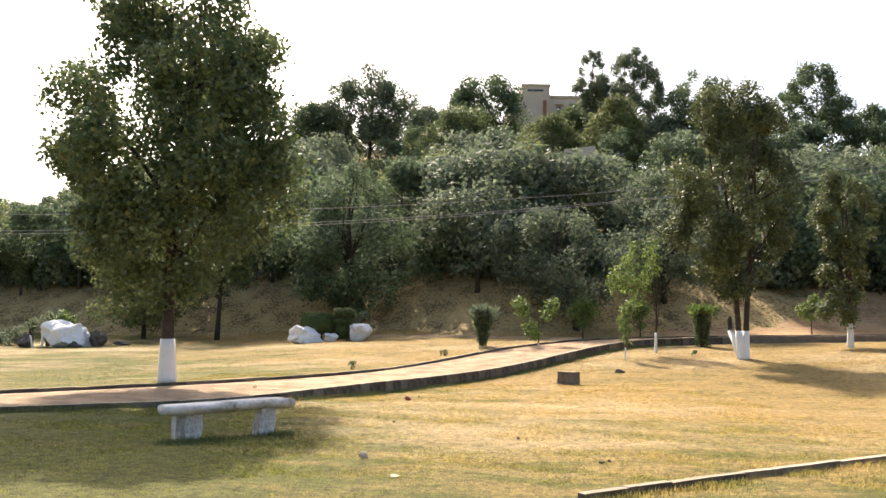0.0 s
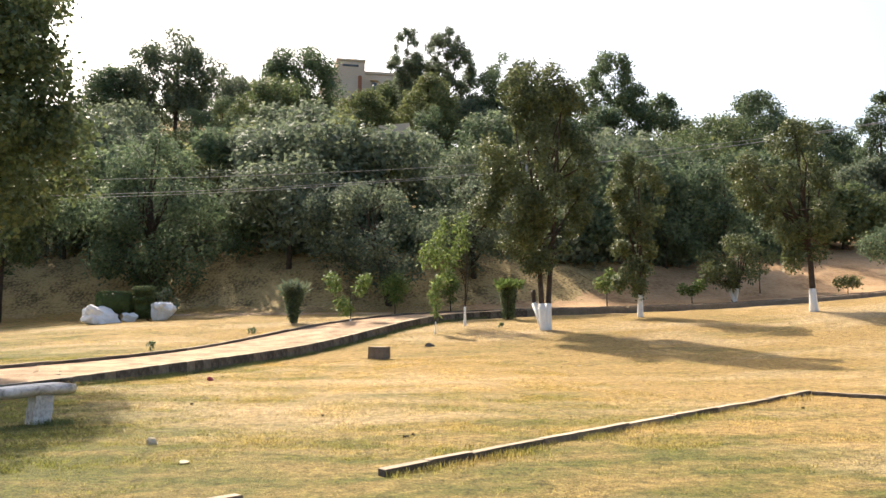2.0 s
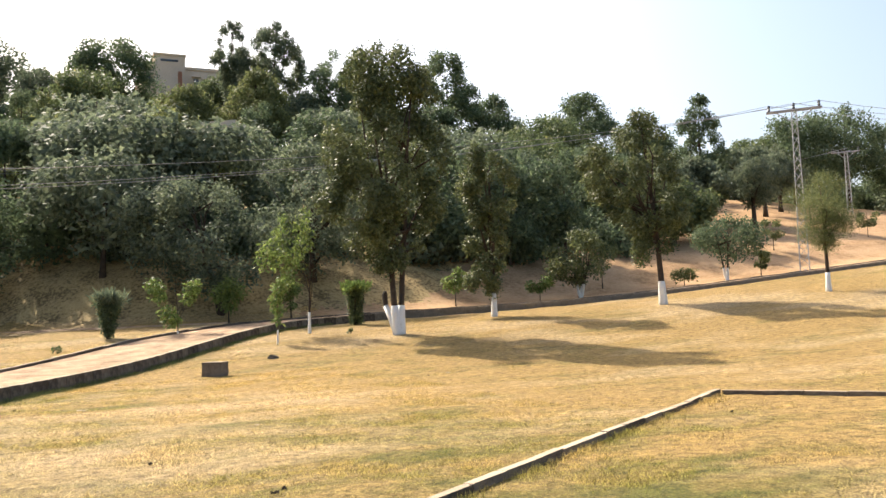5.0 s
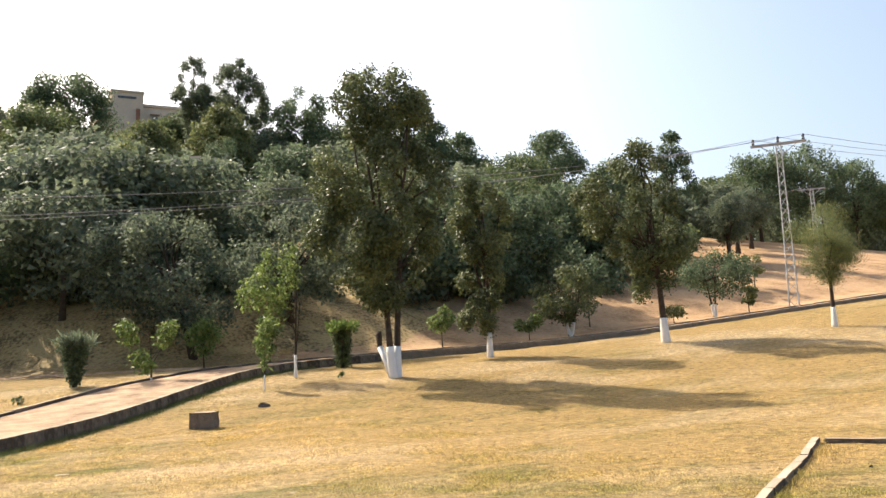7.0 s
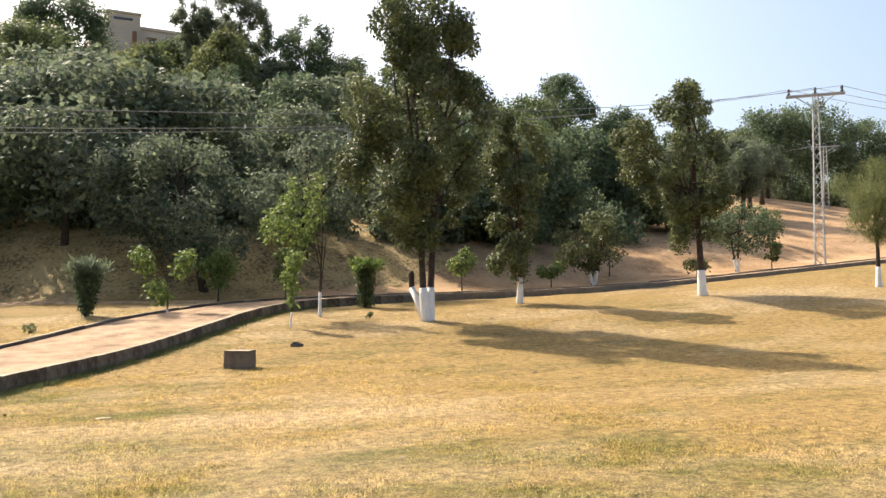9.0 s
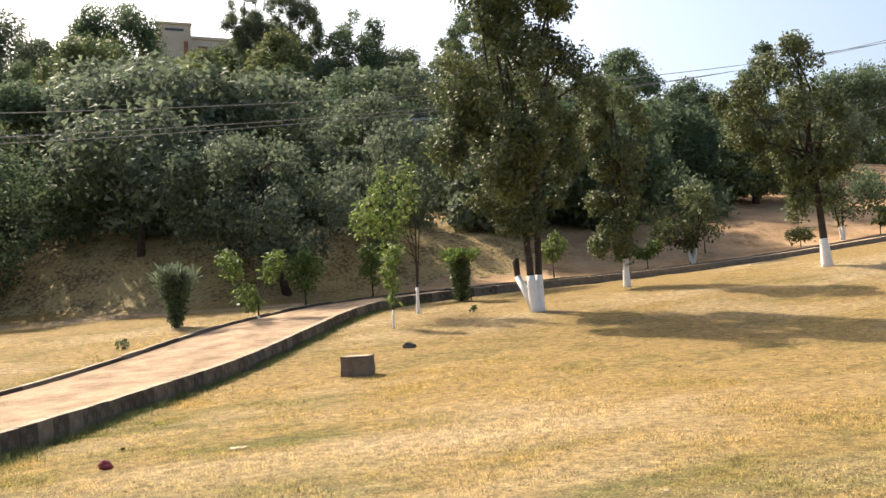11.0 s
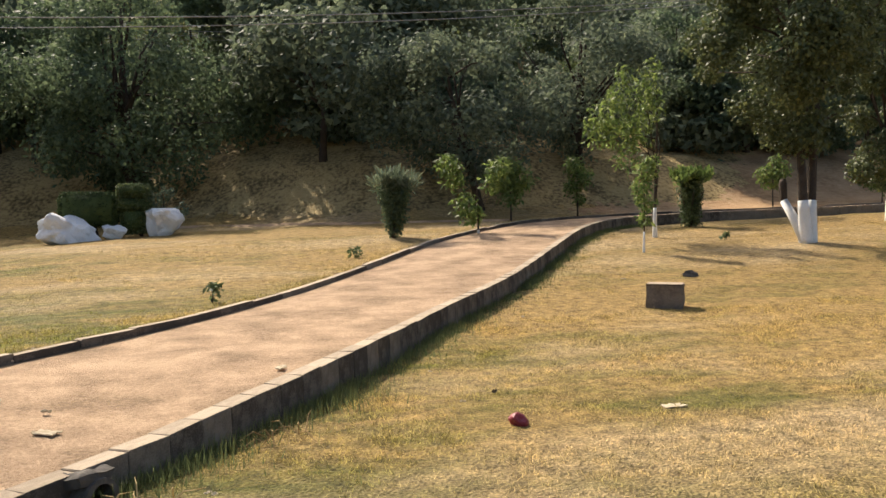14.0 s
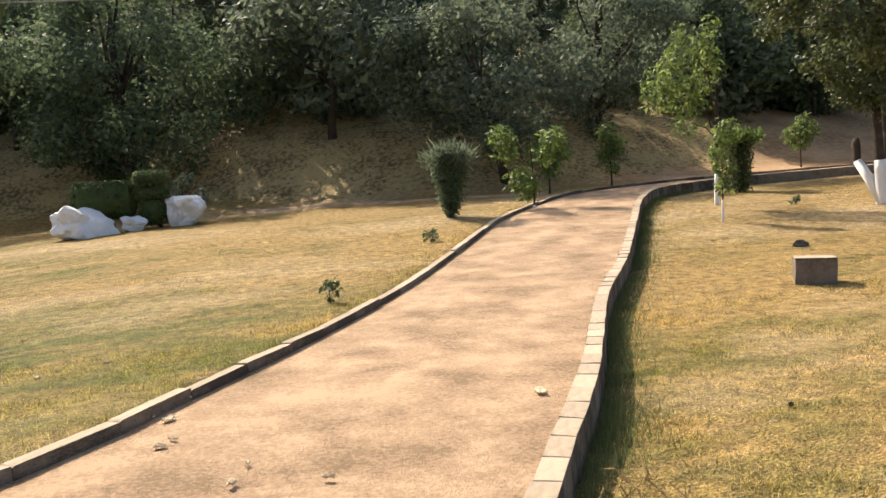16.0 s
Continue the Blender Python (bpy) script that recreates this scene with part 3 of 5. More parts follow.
make_tree("park_tree", "slim young tree with a lime-washed foot on the lawn", (15.87, 32.68), 6.9, 1.45, 1.5, 13000, 0.122, M_LEAF_GLOSSY, 13, trunk_r=0.1, white=0.95, clumps=60, clump=0.36, limbs=16, bearing=31,
          profile=[(6.9, -0.6, 0.1), (6.3, -1.0, 0.8), (5.8, -1.4, 1.2), (4.8, -1.3, 1.1), (4.2, -0.9, 1.0), (3.7, -1.1, 0.8), (2.7, -1.0, 0.7), (2.1, -0.7, 0.6), (1.6, -1.4, 0.4), (1.1, -0.7, 0.1)])
make_tree("park_tree", "lopsided leafy tree with a leaning lime-washed trunk", (22.45, 30.35), 8.3, 2.6, 2.3, 21000, 0.126, M_LEAF_GLOSSY, 14, trunk_r=0.14, white=0.95, clumps=90, clump=0.4, limbs=18, lean=(-0.6, 0), bearing=43,
          profile=[(8.5, -1.4, -0.6), (7.7, -1.6, 0.1), (7.0, -1.5, 0.4), (6.3, -3.2, 0.9), (5.4, -3.0, 1.1), (4.3, -2.6, 1.3), (3.2, -1.5, 1.2), (2.5, -1.0, 0.9), (2.0, -1.5, -0.5)])
make_tree("park_tree", "large dark spreading tree at the foot of the hill", (-5.8, 48.0), 9.6, 4.1, 0.4, 20000, 0.2, M_LEAF_DARK, 15, trunk_r=0.22, clumps=95, belly=0.4, clump=0.24, limbs=20, power=0.5)
make_tree("park_tree", "grey-green spreading tree leaning on the bank", (6.4, 41.2), 6.2, 3.6, 1.2, 11000, 0.19, M_LEAF_GREY, 16, trunk_r=0.16, clumps=60, belly=0.55, clump=0.27, limbs=16, lean=(-1.6, 0))
make_tree("park_tree", "grey-green bushy tree on the bank", (11.3, 43.5), 7.2, 3.3, 0.6, 10000, 0.19, M_LEAF_GREY, 17, trunk_r=0.15, clumps=55, belly=0.5, clump=0.28, limbs=14)
make_tree("park_tree", "small round glossy tree with lime-washed stems beyond the path", (24.03, 38.9), 3.6, 1.5, 0.9, 5500, 0.14, M_LEAF_GLOSSY, 18, trunk_r=0.1, white=0.7, clumps=40, belly=0.5, clump=0.33, limbs=10, stems=3, fork=0.16, power=0.5)
make_tree("park_tree", "small spreading tree with lime-washed stems beyond the path", (34.7, 40.0), 3.8, 2.0, 1.2, 5500, 0.15, M_LEAF_DARK, 19, trunk_r=0.1, white=0.7, clumps=40, belly=0.5, clump=0.33, limbs=10, stems=2, fork=0.16, power=0.5)
make_tree("park_tree", "slender tree with a bare lower trunk at the lawn's back edge", (-13.0, 46.0), 9.6, 2.8, 2.6, 8000, 0.2, M_LEAF_A, 20, trunk_r=0.14, clumps=46, belly=0.45, clump=0.3, limbs=14)
make_tree("park_tree", "yellow-green low tree behind the rocks", (-17.5, 47.0), 6.0, 3.4, 0.8, 8000, 0.2, M_LEAF_YELLOW, 22, trunk_r=0.14, clumps=50, belly=0.45, clump=0.3, limbs=12)
make_tree("young_pine", "young pine with feathery crown and lime-washed foot", (28.3, 27.3), 4.9, 1.3, 1.9, 15000, 0.24, M_LEAF_YELLOW, 21, trunk_r=0.09, white=0.75, clumps=34, belly=0.45, clump=0.45, limbs=14, aspect=0.05, droop=-0.5, category="pine tree")

# ---- saplings and shrubs ----
SAP = dict(category="sapling", droop=0.45, aspect=0.42)
make_tree("sapling", "slender sapling with two upright leafy plumes and a lime-washed foot", (8.19, 32.35), 4.5, 0.8, 0.8, 1500, 0.16, M_LEAF_FRESH, 31, trunk_r=0.045, white=0.75, limbs=9,
          blobs=[(-0.90, 0, 4.10, 0.3), (-0.95, 0, 3.60, 0.4), (-1.20, 0.1, 3.10, 0.5), (-1.55, 0, 2.70, 0.45), (-0.95, 0, 2.60, 0.5), (-0.10, 0, 4.30, 0.3), (-0.15, 0.1, 3.80, 0.38), (-0.20, 0, 3.30, 0.42), (-0.45, 0, 2.80, 0.4), (-0.75, 0, 2.00, 0.35), (-0.45, 0.1, 2.40, 0.3)], **SAP)
make_tree("sapling", "thin sapling with a narrow column of hanging leaves", (6.5, 29.9), 2.1, 0.3, 0.6, 520, 0.14, M_LEAF_FRESH, 32, trunk_r=0.018, white=0.45, limbs=4,
          blobs=[(0, 0, 0.75, 0.16), (0.03, 0, 1.1, 0.22), (-0.05, 0, 1.45, 0.24), (0.05, 0, 1.8, 0.25), (0.2, 0, 2.0, 0.2)], **SAP)
make_tree("sapling", "young sapling with three bright leaf clusters", (3.7, 33.2), 2.3, 0.8, 0.7, 900, 0.17, M_LEAF_FRESH, 33, trunk_r=0.03, white=0.35, limbs=6,
          blobs=[(-0.75, 0, 1.95, 0.32), (-0.6, 0.1, 1.6, 0.26), (0.55, 0, 1.85, 0.32), (0.35, 0, 1.5, 0.26), (-0.3, 0, 0.95, 0.36), (-0.1, 0, 0.75, 0.22)], **SAP)
make_tree("sapling", "bright green sapling beside the path bend", (6.1, 37.3), 1.9, 0.6, 0.6, 1000, 0.18, M_LEAF_FRESH, 34, trunk_r=0.03, limbs=6, blobs=[(0, 0, 1.6, 0.35), (-0.35, 0, 1.2, 0.38), (0.35, 0, 1.25, 0.38), (0, 0, 0.85, 0.4)], **SAP)
make_tree("sapling", "small leafy sapling below the bank", (9.0, 38.75), 1.9, 0.5, 0.5, 900, 0.15, M_LEAF_FRESH, 35, trunk_r=0.03, limbs=6, blobs=[(-0.15, 0, 1.7, 0.32), (0.15, 0, 1.3, 0.36), (-0.2, 0, 1.0, 0.3), (0.05, 0, 0.6, 0.2)], **SAP)
make_tree("sapling", "bright sapling on bare orange earth", (17.4, 39.8), 1.9, 0.6, 0.7, 800, 0.17, M_LEAF_FRESH, 36, trunk_r=0.03, limbs=6, blobs=[(-0.4, 0, 1.2, 0.35), (0.35, 0, 1.4, 0.38), (0, 0, 1.0, 0.35), (0.1, 0, 1.7, 0.25)], **SAP)
make_tree("sapling", "low bright sapling on bare orange earth", (21.8, 39.2), 1.3, 0.6, 0.5, 700, 0.17, M_LEAF_FRESH, 37, trunk_r=0.025, limbs=5, blobs=[(-0.5, 0, 0.8, 0.3), (0.4, 0, 0.95, 0.35), (0, 0, 0.7, 0.3)], **SAP)
make_tree("sapling", "spreading low sapling on bare orange earth", (31.1, 39.4), 1.0, 0.7, 0.4, 700, 0.17, M_LEAF_YELLOW, 38, trunk_r=0.025, limbs=5, blobs=[(-0.5, 0, 0.6, 0.35), (0.5, 0, 0.65, 0.35), (0, 0, 0.7, 0.35)], **SAP)
for x, y, s in ((44.5, 46, 1.1), (55, 47, 1.0), (27.5, 42, 1.3), (36.8, 39.5, 0.7)):
    make_tree("sapling", "feathery sapling on the open earth slope", (x, y), 2.2 * s, 0.9 * s, 0.8 * s, 900, 0.18, M_LEAF_YELLOW, int(x * 10), trunk_r=0.03, clumps=10, clump=0.4, limbs=5, belly=0.6, flat=0.6, **SAP)


def vase_shrub(label, at, height, low, high, dark, light, seed, spikes, spike_len):
    """A clipped shrub: dense dark foot narrowing to the ground, paler shoots on top."""
    rng = np.random.default_rng(seed)
    ob = thing("shrub", label, "shrub", at=pose(at[0], at[1], gz(*at)))
    part_of("stems", mesh_of("stems", *joined([tube([((rng.normal() * 0.04, rng.normal() * 0.04, -0.05), 0.03), ((math.cos(a) * low, math.sin(a) * low, height * 0.6), 0.012)], 5) for a in np.linspace(0, 5.5, 6)]), M_BARK), ob)
    cs, rs = [], []
    for q in np.linspace(0.08, 0.8, 12):
        for k in range(5):
            a = k * 1.26 + q * 9
            w = low * 0.6 + (high - low) * q ** 0.8
            cs.append((math.cos(a) * w * 0.6, math.sin(a) * w * 0.6, height * q))
            rs.append(w * 0.5 + 0.05)
    part_of("foliage", leaf_mesh("foliage", cs, rs, 4200, 0.085, dark, rng, 0.55, 0.5), ob)
    top = [(math.cos(a) * high * r, math.sin(a) * high * r, height * 0.84 + rng.normal() * 0.05) for a, r in zip(rng.uniform(0, 6.3, 26), rng.uniform(0.1, 1.15, 26))]
    part_of("young_growth", leaf_mesh("young_growth", top, [0.17] * 26, spikes, spike_len, light, rng, 0.1 if spike_len > 0.2 else 0.5, 0.2, -0.9, face=0.0), ob, "paler young shoots")
    return ob


vase_shrub("vase-shaped dark shrub with pale feathery shoots beside the kerb", (1.45, 32.7), 1.5, 0.13, 0.5, M_LEAF_DARK, M_LEAF_GREY, 51, 900, 0.33)
vase_shrub("upright clipped shrub with bright new leaves on top", (10.65, 34.6), 1.75, 0.38, 0.52, M_LEAF_A, M_LEAF_FRESH, 52, 900, 0.17)
for x, y, s in ((-2.75, 25.1, 0.3), (0.0, 29.6, 0.2), (9.3, 30.9, 0.2)):
    make_tree("seedling", "tiny leafy seedling in the lawn", (x, y), s, s * 0.5, s * 0.1, 70, 0.09, M_LEAF_A, int(200 + x * 10), trunk_r=0.008, clumps=6, clump=0.5, limbs=3, category="seedling")


# ---- rocks and clipped hedges ----
def rock(name, label, at, size, mat, seed, turn=0, sharp=0.48, parent_group=""):
    rng = np.random.default_rng(seed)
    bm = bmesh.new()
    bmesh.ops.create_icosphere(bm, subdivisions=4, radius=1)
    cuts = [(Vector(rng.normal(size=3)).normalized(), rng.uniform(0.5, 0.85)) for _ in range(13)]
    for v in bm.verts:
        for nrm, d in cuts:
            over = v.co.dot(nrm) - d
            if over > 0:
                v.co -= nrm * over * 0.97
        k = noise.noise(v.co * 1.7 + Vector((seed, 0, 0))) * sharp * 0.75 + noise.noise(v.co * 5 + Vector((seed, 3, 0))) * sharp * 0.22
        v.co *= 1 + k
        v.co.z = max(v.co.z, -0.8)
    for v in bm.verts:
        v.co = Vector((v.co.x * size[0], v.co.y * size[1], v.co.z * size[2]))
    ob = new(name, finish(bm, name, mat, False))
    ob.matrix_world = pose(at[0], at[1], gz(at[0], at[1]) + size[2] * 0.5, 0, 0, turn)
    return tagged(ob, label, "rock", parent_group)


rock("painted_rock", "broad white-painted boulder under a clipped hedge", (-6.6, 38.1), (0.9, 0.6, 0.6), M_ROCK_WHITE, 3, 5)
rock("painted_rock", "small white-painted stone between two hedges", (-5.45, 38.2), (0.42, 0.3, 0.26), M_ROCK_WHITE, 5, 20)
rock("painted_rock", "rounded white-painted boulder with bare stone patch", (-4.15, 38.5), (0.6, 0.55, 0.66), M_ROCK_WHITE, 8, 40)
rock("painted_rock", "large angular white-painted boulder on the far lawn", (-18.75, 40.0), (1.25, 0.8, 0.9), M_ROCK_WHITE, 9, 10)
rock("dark_rock", "dark mossy stone beside a white boulder", (-20.7, 40.1), (0.42, 0.4, 0.55), M_ROCK_DARK, 11, 0)
rock("dark_rock", "dark brown stone beside a white boulder", (-17.15, 40.3), (0.5, 0.45, 0.5), M_ROCK_DARK, 12, 30)
rock("dark_rock", "small dark stone in front of a white boulder", (-17.9, 39.4), (0.3, 0.25, 0.22), M_ROCK_DARK, 13, 30)
rock("dark_rock", "low dark stone on the lawn edge", (-16.2, 41.0), (0.45, 0.3, 0.15), M_ROCK_DARK, 14, 30)
rock("loose_brick_stone", "small dark broken brick lying on the lawn", (5.7, 26.75), (0.17, 0.11, 0.085), M_ROCK_DARK, 15, 10)
rock("pebble", "pale pebble lying in the grass", (-0.66, 9.97), (0.075, 0.06, 0.07), M_PAPER, 16, 10)


def box_hedge(label, at, tiers, seed, mat):
    """A clipped hedge: box-like tiers of tiny leaves over a dark core on a stem."""
    rng = np.random.default_rng(seed)
    z0 = gz(*at)
    ob = thing("clipped_hedge", label, "hedge", at=pose(at[0], at[1], z0))
    part_of("stem", mesh_of("stem", *tube([((0.2, 0, -0.05), 0.06), ((0.1, 0, tiers[0][4] + 0.1), 0.05)], 7), M_BARK), ob)
    for x0, x1, y0, y1, lo, hi in tiers:
        bm = box((x0, y0, lo), (x1, y1, hi), 0)
        bmesh.ops.bevel(bm, geom=list(bm.edges), offset=min(0.14, (hi - lo) * 0.3), segments=3, affect="EDGES")
        tier = part_of("tier", finish(bm, "tier", M_LEAF_BOX, True), ob)
        n = int(((x1 - x0) * (y1 - y0) + (x1 - x0 + y1 - y0) * (hi - lo)) * 2 * 750)
        lo3, hi3 = np.array([x0, y0, lo]), np.array([x1, y1, hi])
        p = rng.uniform(lo3, hi3, (n, 3))
        ax = rng.choice(3, n, p=[0.25, 0.4, 0.35])
        sd = rng.random(n) < 0.5
        p[np.arange(n), ax] = np.where(sd, lo3[ax], hi3[ax])
        mid, half = (lo3 + hi3) / 2, (hi3 - lo3) / 2
        q = np.abs((p - mid) / half)
        shrink = 1 - 0.10 * np.clip(np.sort(q, 1)[:, 1:2] - 0.6, 0, 1) / 0.4
        p = mid + (p - mid) * shrink
        part_of("clipped_leaves", leaf_mesh("clipped_leaves", p, np.full(n, 0.025), n, 0.055, mat, rng, 0.6, 0.2, 0), tier)
    return ob


box_hedge("wide box-clipped dark green hedge above white boulders", (-6.1, 38.75), [(-0.78, 0.76, -0.45, 0.45, 0.4, 1.34)], 61, M_LEAF_BOX)
box_hedge("two-tier clipped bright-topped hedge beside a white boulder", (-4.9, 38.7), [(-0.36, 0.36, -0.35, 0.35, 0.1, 0.85), (-0.46, 0.42, -0.42, 0.42, 0.78, 1.08), (-0.44, 0.44, -0.44, 0.44, 1.14, 1.5)], 62, M_LEAF_A)
make_tree("shrub", "loose pale shrub growing behind a white boulder", (-4.15, 39.2), 1.5, 0.55, 0.2, 700, 0.13, M_LEAF_GREY, 63, trunk_r=0.03, clumps=14, clump=0.4, limbs=6, category="shrub")
make_tree("shrub", "small bright bush behind a white boulder", (-19.0, 41.0), 2.0, 0.6, 0.5, 900, 0.16, M_LEAF_FRESH, 64, trunk_r=0.03, clumps=14, clump=0.4, limbs=6, category="shrub")
make_tree("shrub", "grey low bush at the lawn edge", (-22.5, 42.0), 1.1, 0.9, 0.1, 1200, 0.13, M_LEAF_GREY, 65, trunk_r=0.03, clumps=16, clump=0.4, limbs=6, category="shrub")


def yucca(at, h, seed):
    rng = np.random.default_rng(seed)
    ob = thing("yucca", "spiky dark yucca behind boulders", "plant", at=pose(at[0], at[1], gz(*at)))
    part_of("trunk", mesh_of("trunk", *tube([((0, 0, -0.05), 0.12), ((0, 0, h * 0.5), 0.09)], 7), M_BARK), ob)
    for hub in ((0, 0, h * 0.45), (0.3, 0.1, h * 0.55)):
        blades = []
        for k in range(46):
            a, e = rng.uniform(0, 6.28), rng.uniform(-0.2, 1.4)
            d = Vector((math.cos(a) * math.cos(e), math.sin(a) * math.cos(e), math.sin(e)))
            s = d.cross(Vector((0, 0, 1))).normalized() * 0.035
            o, ln = Vector(hub), h * rng.uniform(0.4, 0.55)
            blades.append(([o - s, o + s, o + d * ln * 0.6 + s * 0.8, o + d * ln - Vector((0, 0, 0.06)), o + d * ln * 0.6 - s * 0.8], [(0, 1, 2, 3, 4)]))
        part_of("rosette", mesh_of("rosette", *joined(blades), M_LEAF_GREY), ob)


yucca((-20.1, 41.2), 2.1, 71)
yucca((-21.2, 41.6), 1.7, 72)
for x, lean in ((-20.05, 14), (-19.6, 0)):
    st = new("marker_stake", mesh_of("marker_stake", *tube([((0, 0, -0.1), 0.05), ((0, 0, 0.62), 0.045)], 8), M_WHITE))
    st.matrix_world = pose(x, 39.6, gz(x, 39.6), 0, -lean, 0)
    tagged(st, "short white-painted stake beside a boulder", "stake", "white stakes")


# ---- bench and block ----
def log_bench():
    ob = thing("log_bench", "bench of a white-washed cement log on two stump legs", "bench", at=pose(-2.8, 11.62, gz(-2.8, 11.62), 0, 0, 40))
    bm = bmesh.new()
    n, sides = 26, 18
    rows = []
    for i in range(n + 1):
        x = -0.93 + 1.95 * i / n
        end = min(i, n - i)
        sh = 0.86 + 0.14 * min(1, end / 1.5)
        row = []
        for k in range(sides):
            a = 2 * math.pi * k / sides
            y, z = math.cos(a) * 0.21 * sh, math.sin(a) * 0.095 * sh
            z = min(z, 0.055 * sh) if math.sin(a) > 0 else z
            w = 1 + 0.10 * noise.noise((x * 2.2, math.cos(a) * 1.5, math.sin(a) * 1.5)) + 0.06 * noise.noise((x * 7, a * 2, 4))
            row.append(bm.verts.new((x + 0.02 * noise.noise((k * 0.9, i * 0.1, 2)) * (end == 0), y * w + 0.03 * math.sin(x * 1.6), 0.45 + z * w + 0.015 * math.sin(x * 2.3))))
        rows.append(row)
    for r, s in zip(rows[:-1], rows[1:]):
        for k in range(sides):
            bm.faces.new((r[k], r[(k + 1) % sides], s[(k + 1) % sides], s[k]))
    bm.faces.new(list(reversed(rows[0])))
    bm.faces.new(rows[-1])
    bmesh.ops.recalc_face_normals(bm, faces=bm.faces)
    part_of("seat", finish(bm, "seat", M_WOOD, True), ob, "cracked white-washed log seat")

    def leg(x, y, w, d, tilt):
        b = box((-w / 2, -d / 2, -0.08), (w / 2, d / 2, 0.385), 0)
        bmesh.ops.subdivide_edges(b, edges=list(b.edges), cuts=4, use_grid_fill=True)
        for v in b.verts:
            v.co += Vector((noise.noise(v.co * 9) * 0.02, noise.noise(v.co * 9 + Vector((5, 0, 0))) * 0.02, 0))
            v.co.x *= 1 - 0.12 * abs(v.co.z - 0.1)
        part_of("leg", finish(b, "leg", M_WOOD), ob, m=pose(x, y, 0, 0, tilt, 0))
    leg(-0.5, 0.02, 0.25, 0.2, 0)
    leg(-0.66, 0.1, 0.1, 0.14, 0)
    leg(0.58, 0.0, 0.25, 0.2, 6)



def drain_mouth(x, y, z, turn):
    """A short cement pipe that comes out of the kerb, hollow, with a broken stone on top."""
    bm = bmesh.new()
    rings = []
    for r, d in ((0.11, 0.12), (0.11, -0.08), (0.08, -0.08), (0.08, 0.1)):
        rings.append([bm.verts.new((r * math.cos(a) * (1 + 0.05 * noise.noise((a, d, 1))), d, r * math.sin(a))) for a in np.linspace(0, 2 * math.pi, 18, endpoint=False)])
    for p, q in zip(rings[:-1], rings[1:]):
        for k in range(18):
            bm.faces.new((p[k], p[(k + 1) % 18], q[(k + 1) % 18], q[k]))
    bm.faces.new(rings[-1])
    bmesh.ops.recalc_face_normals(bm, faces=bm.faces)
    ob = thing("drain_pipe", "dark broken cement drain pipe under the kerb", "pipe", at=pose(x, y, z, 0, 0, turn))
    part_of("pipe", finish(bm, "pipe", M_ROCK_DARK), ob)
    b = box((-0.13, -0.05, 0.08), (0.1, 0.09, 0.14), 0)
    bmesh.ops.subdivide_edges(b, edges=list(b.edges), cuts=3, use_grid_fill=True)
    for v in b.verts:
        v.co += Vector((noise.noise(v.co * 9), noise.noise(v.co * 9 + Vector((4, 0, 0))), noise.noise(v.co * 9 + Vector((0, 4, 0))))) * 0.035
    part_of("broken_stone", finish(b, "broken_stone", M_ROCK_DARK), ob)


drain_mouth(-3.36, 18.05, float(lawn_z(-3.36, 18.05)) + 0.04, 48)


log_bench()
ob = thing("concrete_block", "weathered grey concrete block standing on the lawn", "block", at=pose(3.72, 24.3, gz(3.72, 24.3), 0, 0, -36))
bm = box((-0.26, -0.2, -0.05), (0.26, 0.2, 0.32), 0)
bmesh.ops.subdivide_edges(bm, edges=list(bm.edges), cuts=5, use_grid_fill=True)
for v in bm.verts:
    v.co += Vector((noise.noise(v.co * 7), noise.noise(v.co * 7 + Vector((3, 0, 0))), noise.noise(v.co * 7 + Vector((0, 3, 0))))) * 0.014
part_of("body", finish(bm, "body", M_BLOCK), ob)
# Thin pale slab puts the block's sunlit top into the colour.
bm = box((-0.262, -0.202, 0.315), (0.262, 0.202, 0.34), 0.008)
part_of("cap", finish(bm, "cap", M_KERB), ob, "paler cap with the sunlit top painted in")


# ---- litter ----
def scrap(name, label, at, size, mat, seed, category, lift=0.03):
    """A crumpled sheet with a little thickness."""
    rng = np.random.default_rng(seed)
    bm = bmesh.new()
    bmesh.ops.create_grid(bm, x_segments=6, y_segments=5, size=0.5)
    for v in bm.verts:
        k = 1 + 0.25 * noise.noise((v.co.x * 3 + seed, v.co.y * 3, 0))
        v.co = Vector((v.co.x * size[0] * k, v.co.y * size[1] * k, 0.35 * lift * (0.2 + noise.noise((v.co.x * 4, v.co.y * 4, seed * 1.3))) + 0.006))
    ext = bmesh.ops.extrude_face_region(bm, geom=list(bm.faces))
    for v in [g for g in ext["geom"] if isinstance(g, bmesh.types.BMVert)]:
        v.co.z -= 0.008
    bmesh.ops.recalc_face_normals(bm, faces=bm.faces)
    o = new(name, finish(bm, name, mat))
    near, far = (float(side(k, np.array([at[0]]), np.array([at[1]]))[0]) for k in (KERB_R, KERB_L))
    q = near / (near - far)
    z = float(path_z(at[0], at[1], q)) + 0.004 + 0.03 * math.sin(math.pi * q) if near > 0 > far else gz(*at) + 0.004
    o.matrix_world = pose(at[0], at[1], z, 0, 0, rng.uniform(0, 360))
    return tagged(o, label, category)


scrap("paper_scrap", "crumpled white paper scrap on the lawn", (0.69, 19.06), (0.17, 0.1), M_PAPER, 1, "litter")
scrap("paper_scrap", "pale paper scrap lying in the grass", (-0.19, 8.72), (0.13, 0.09), M_PAPER, 2, "litter")


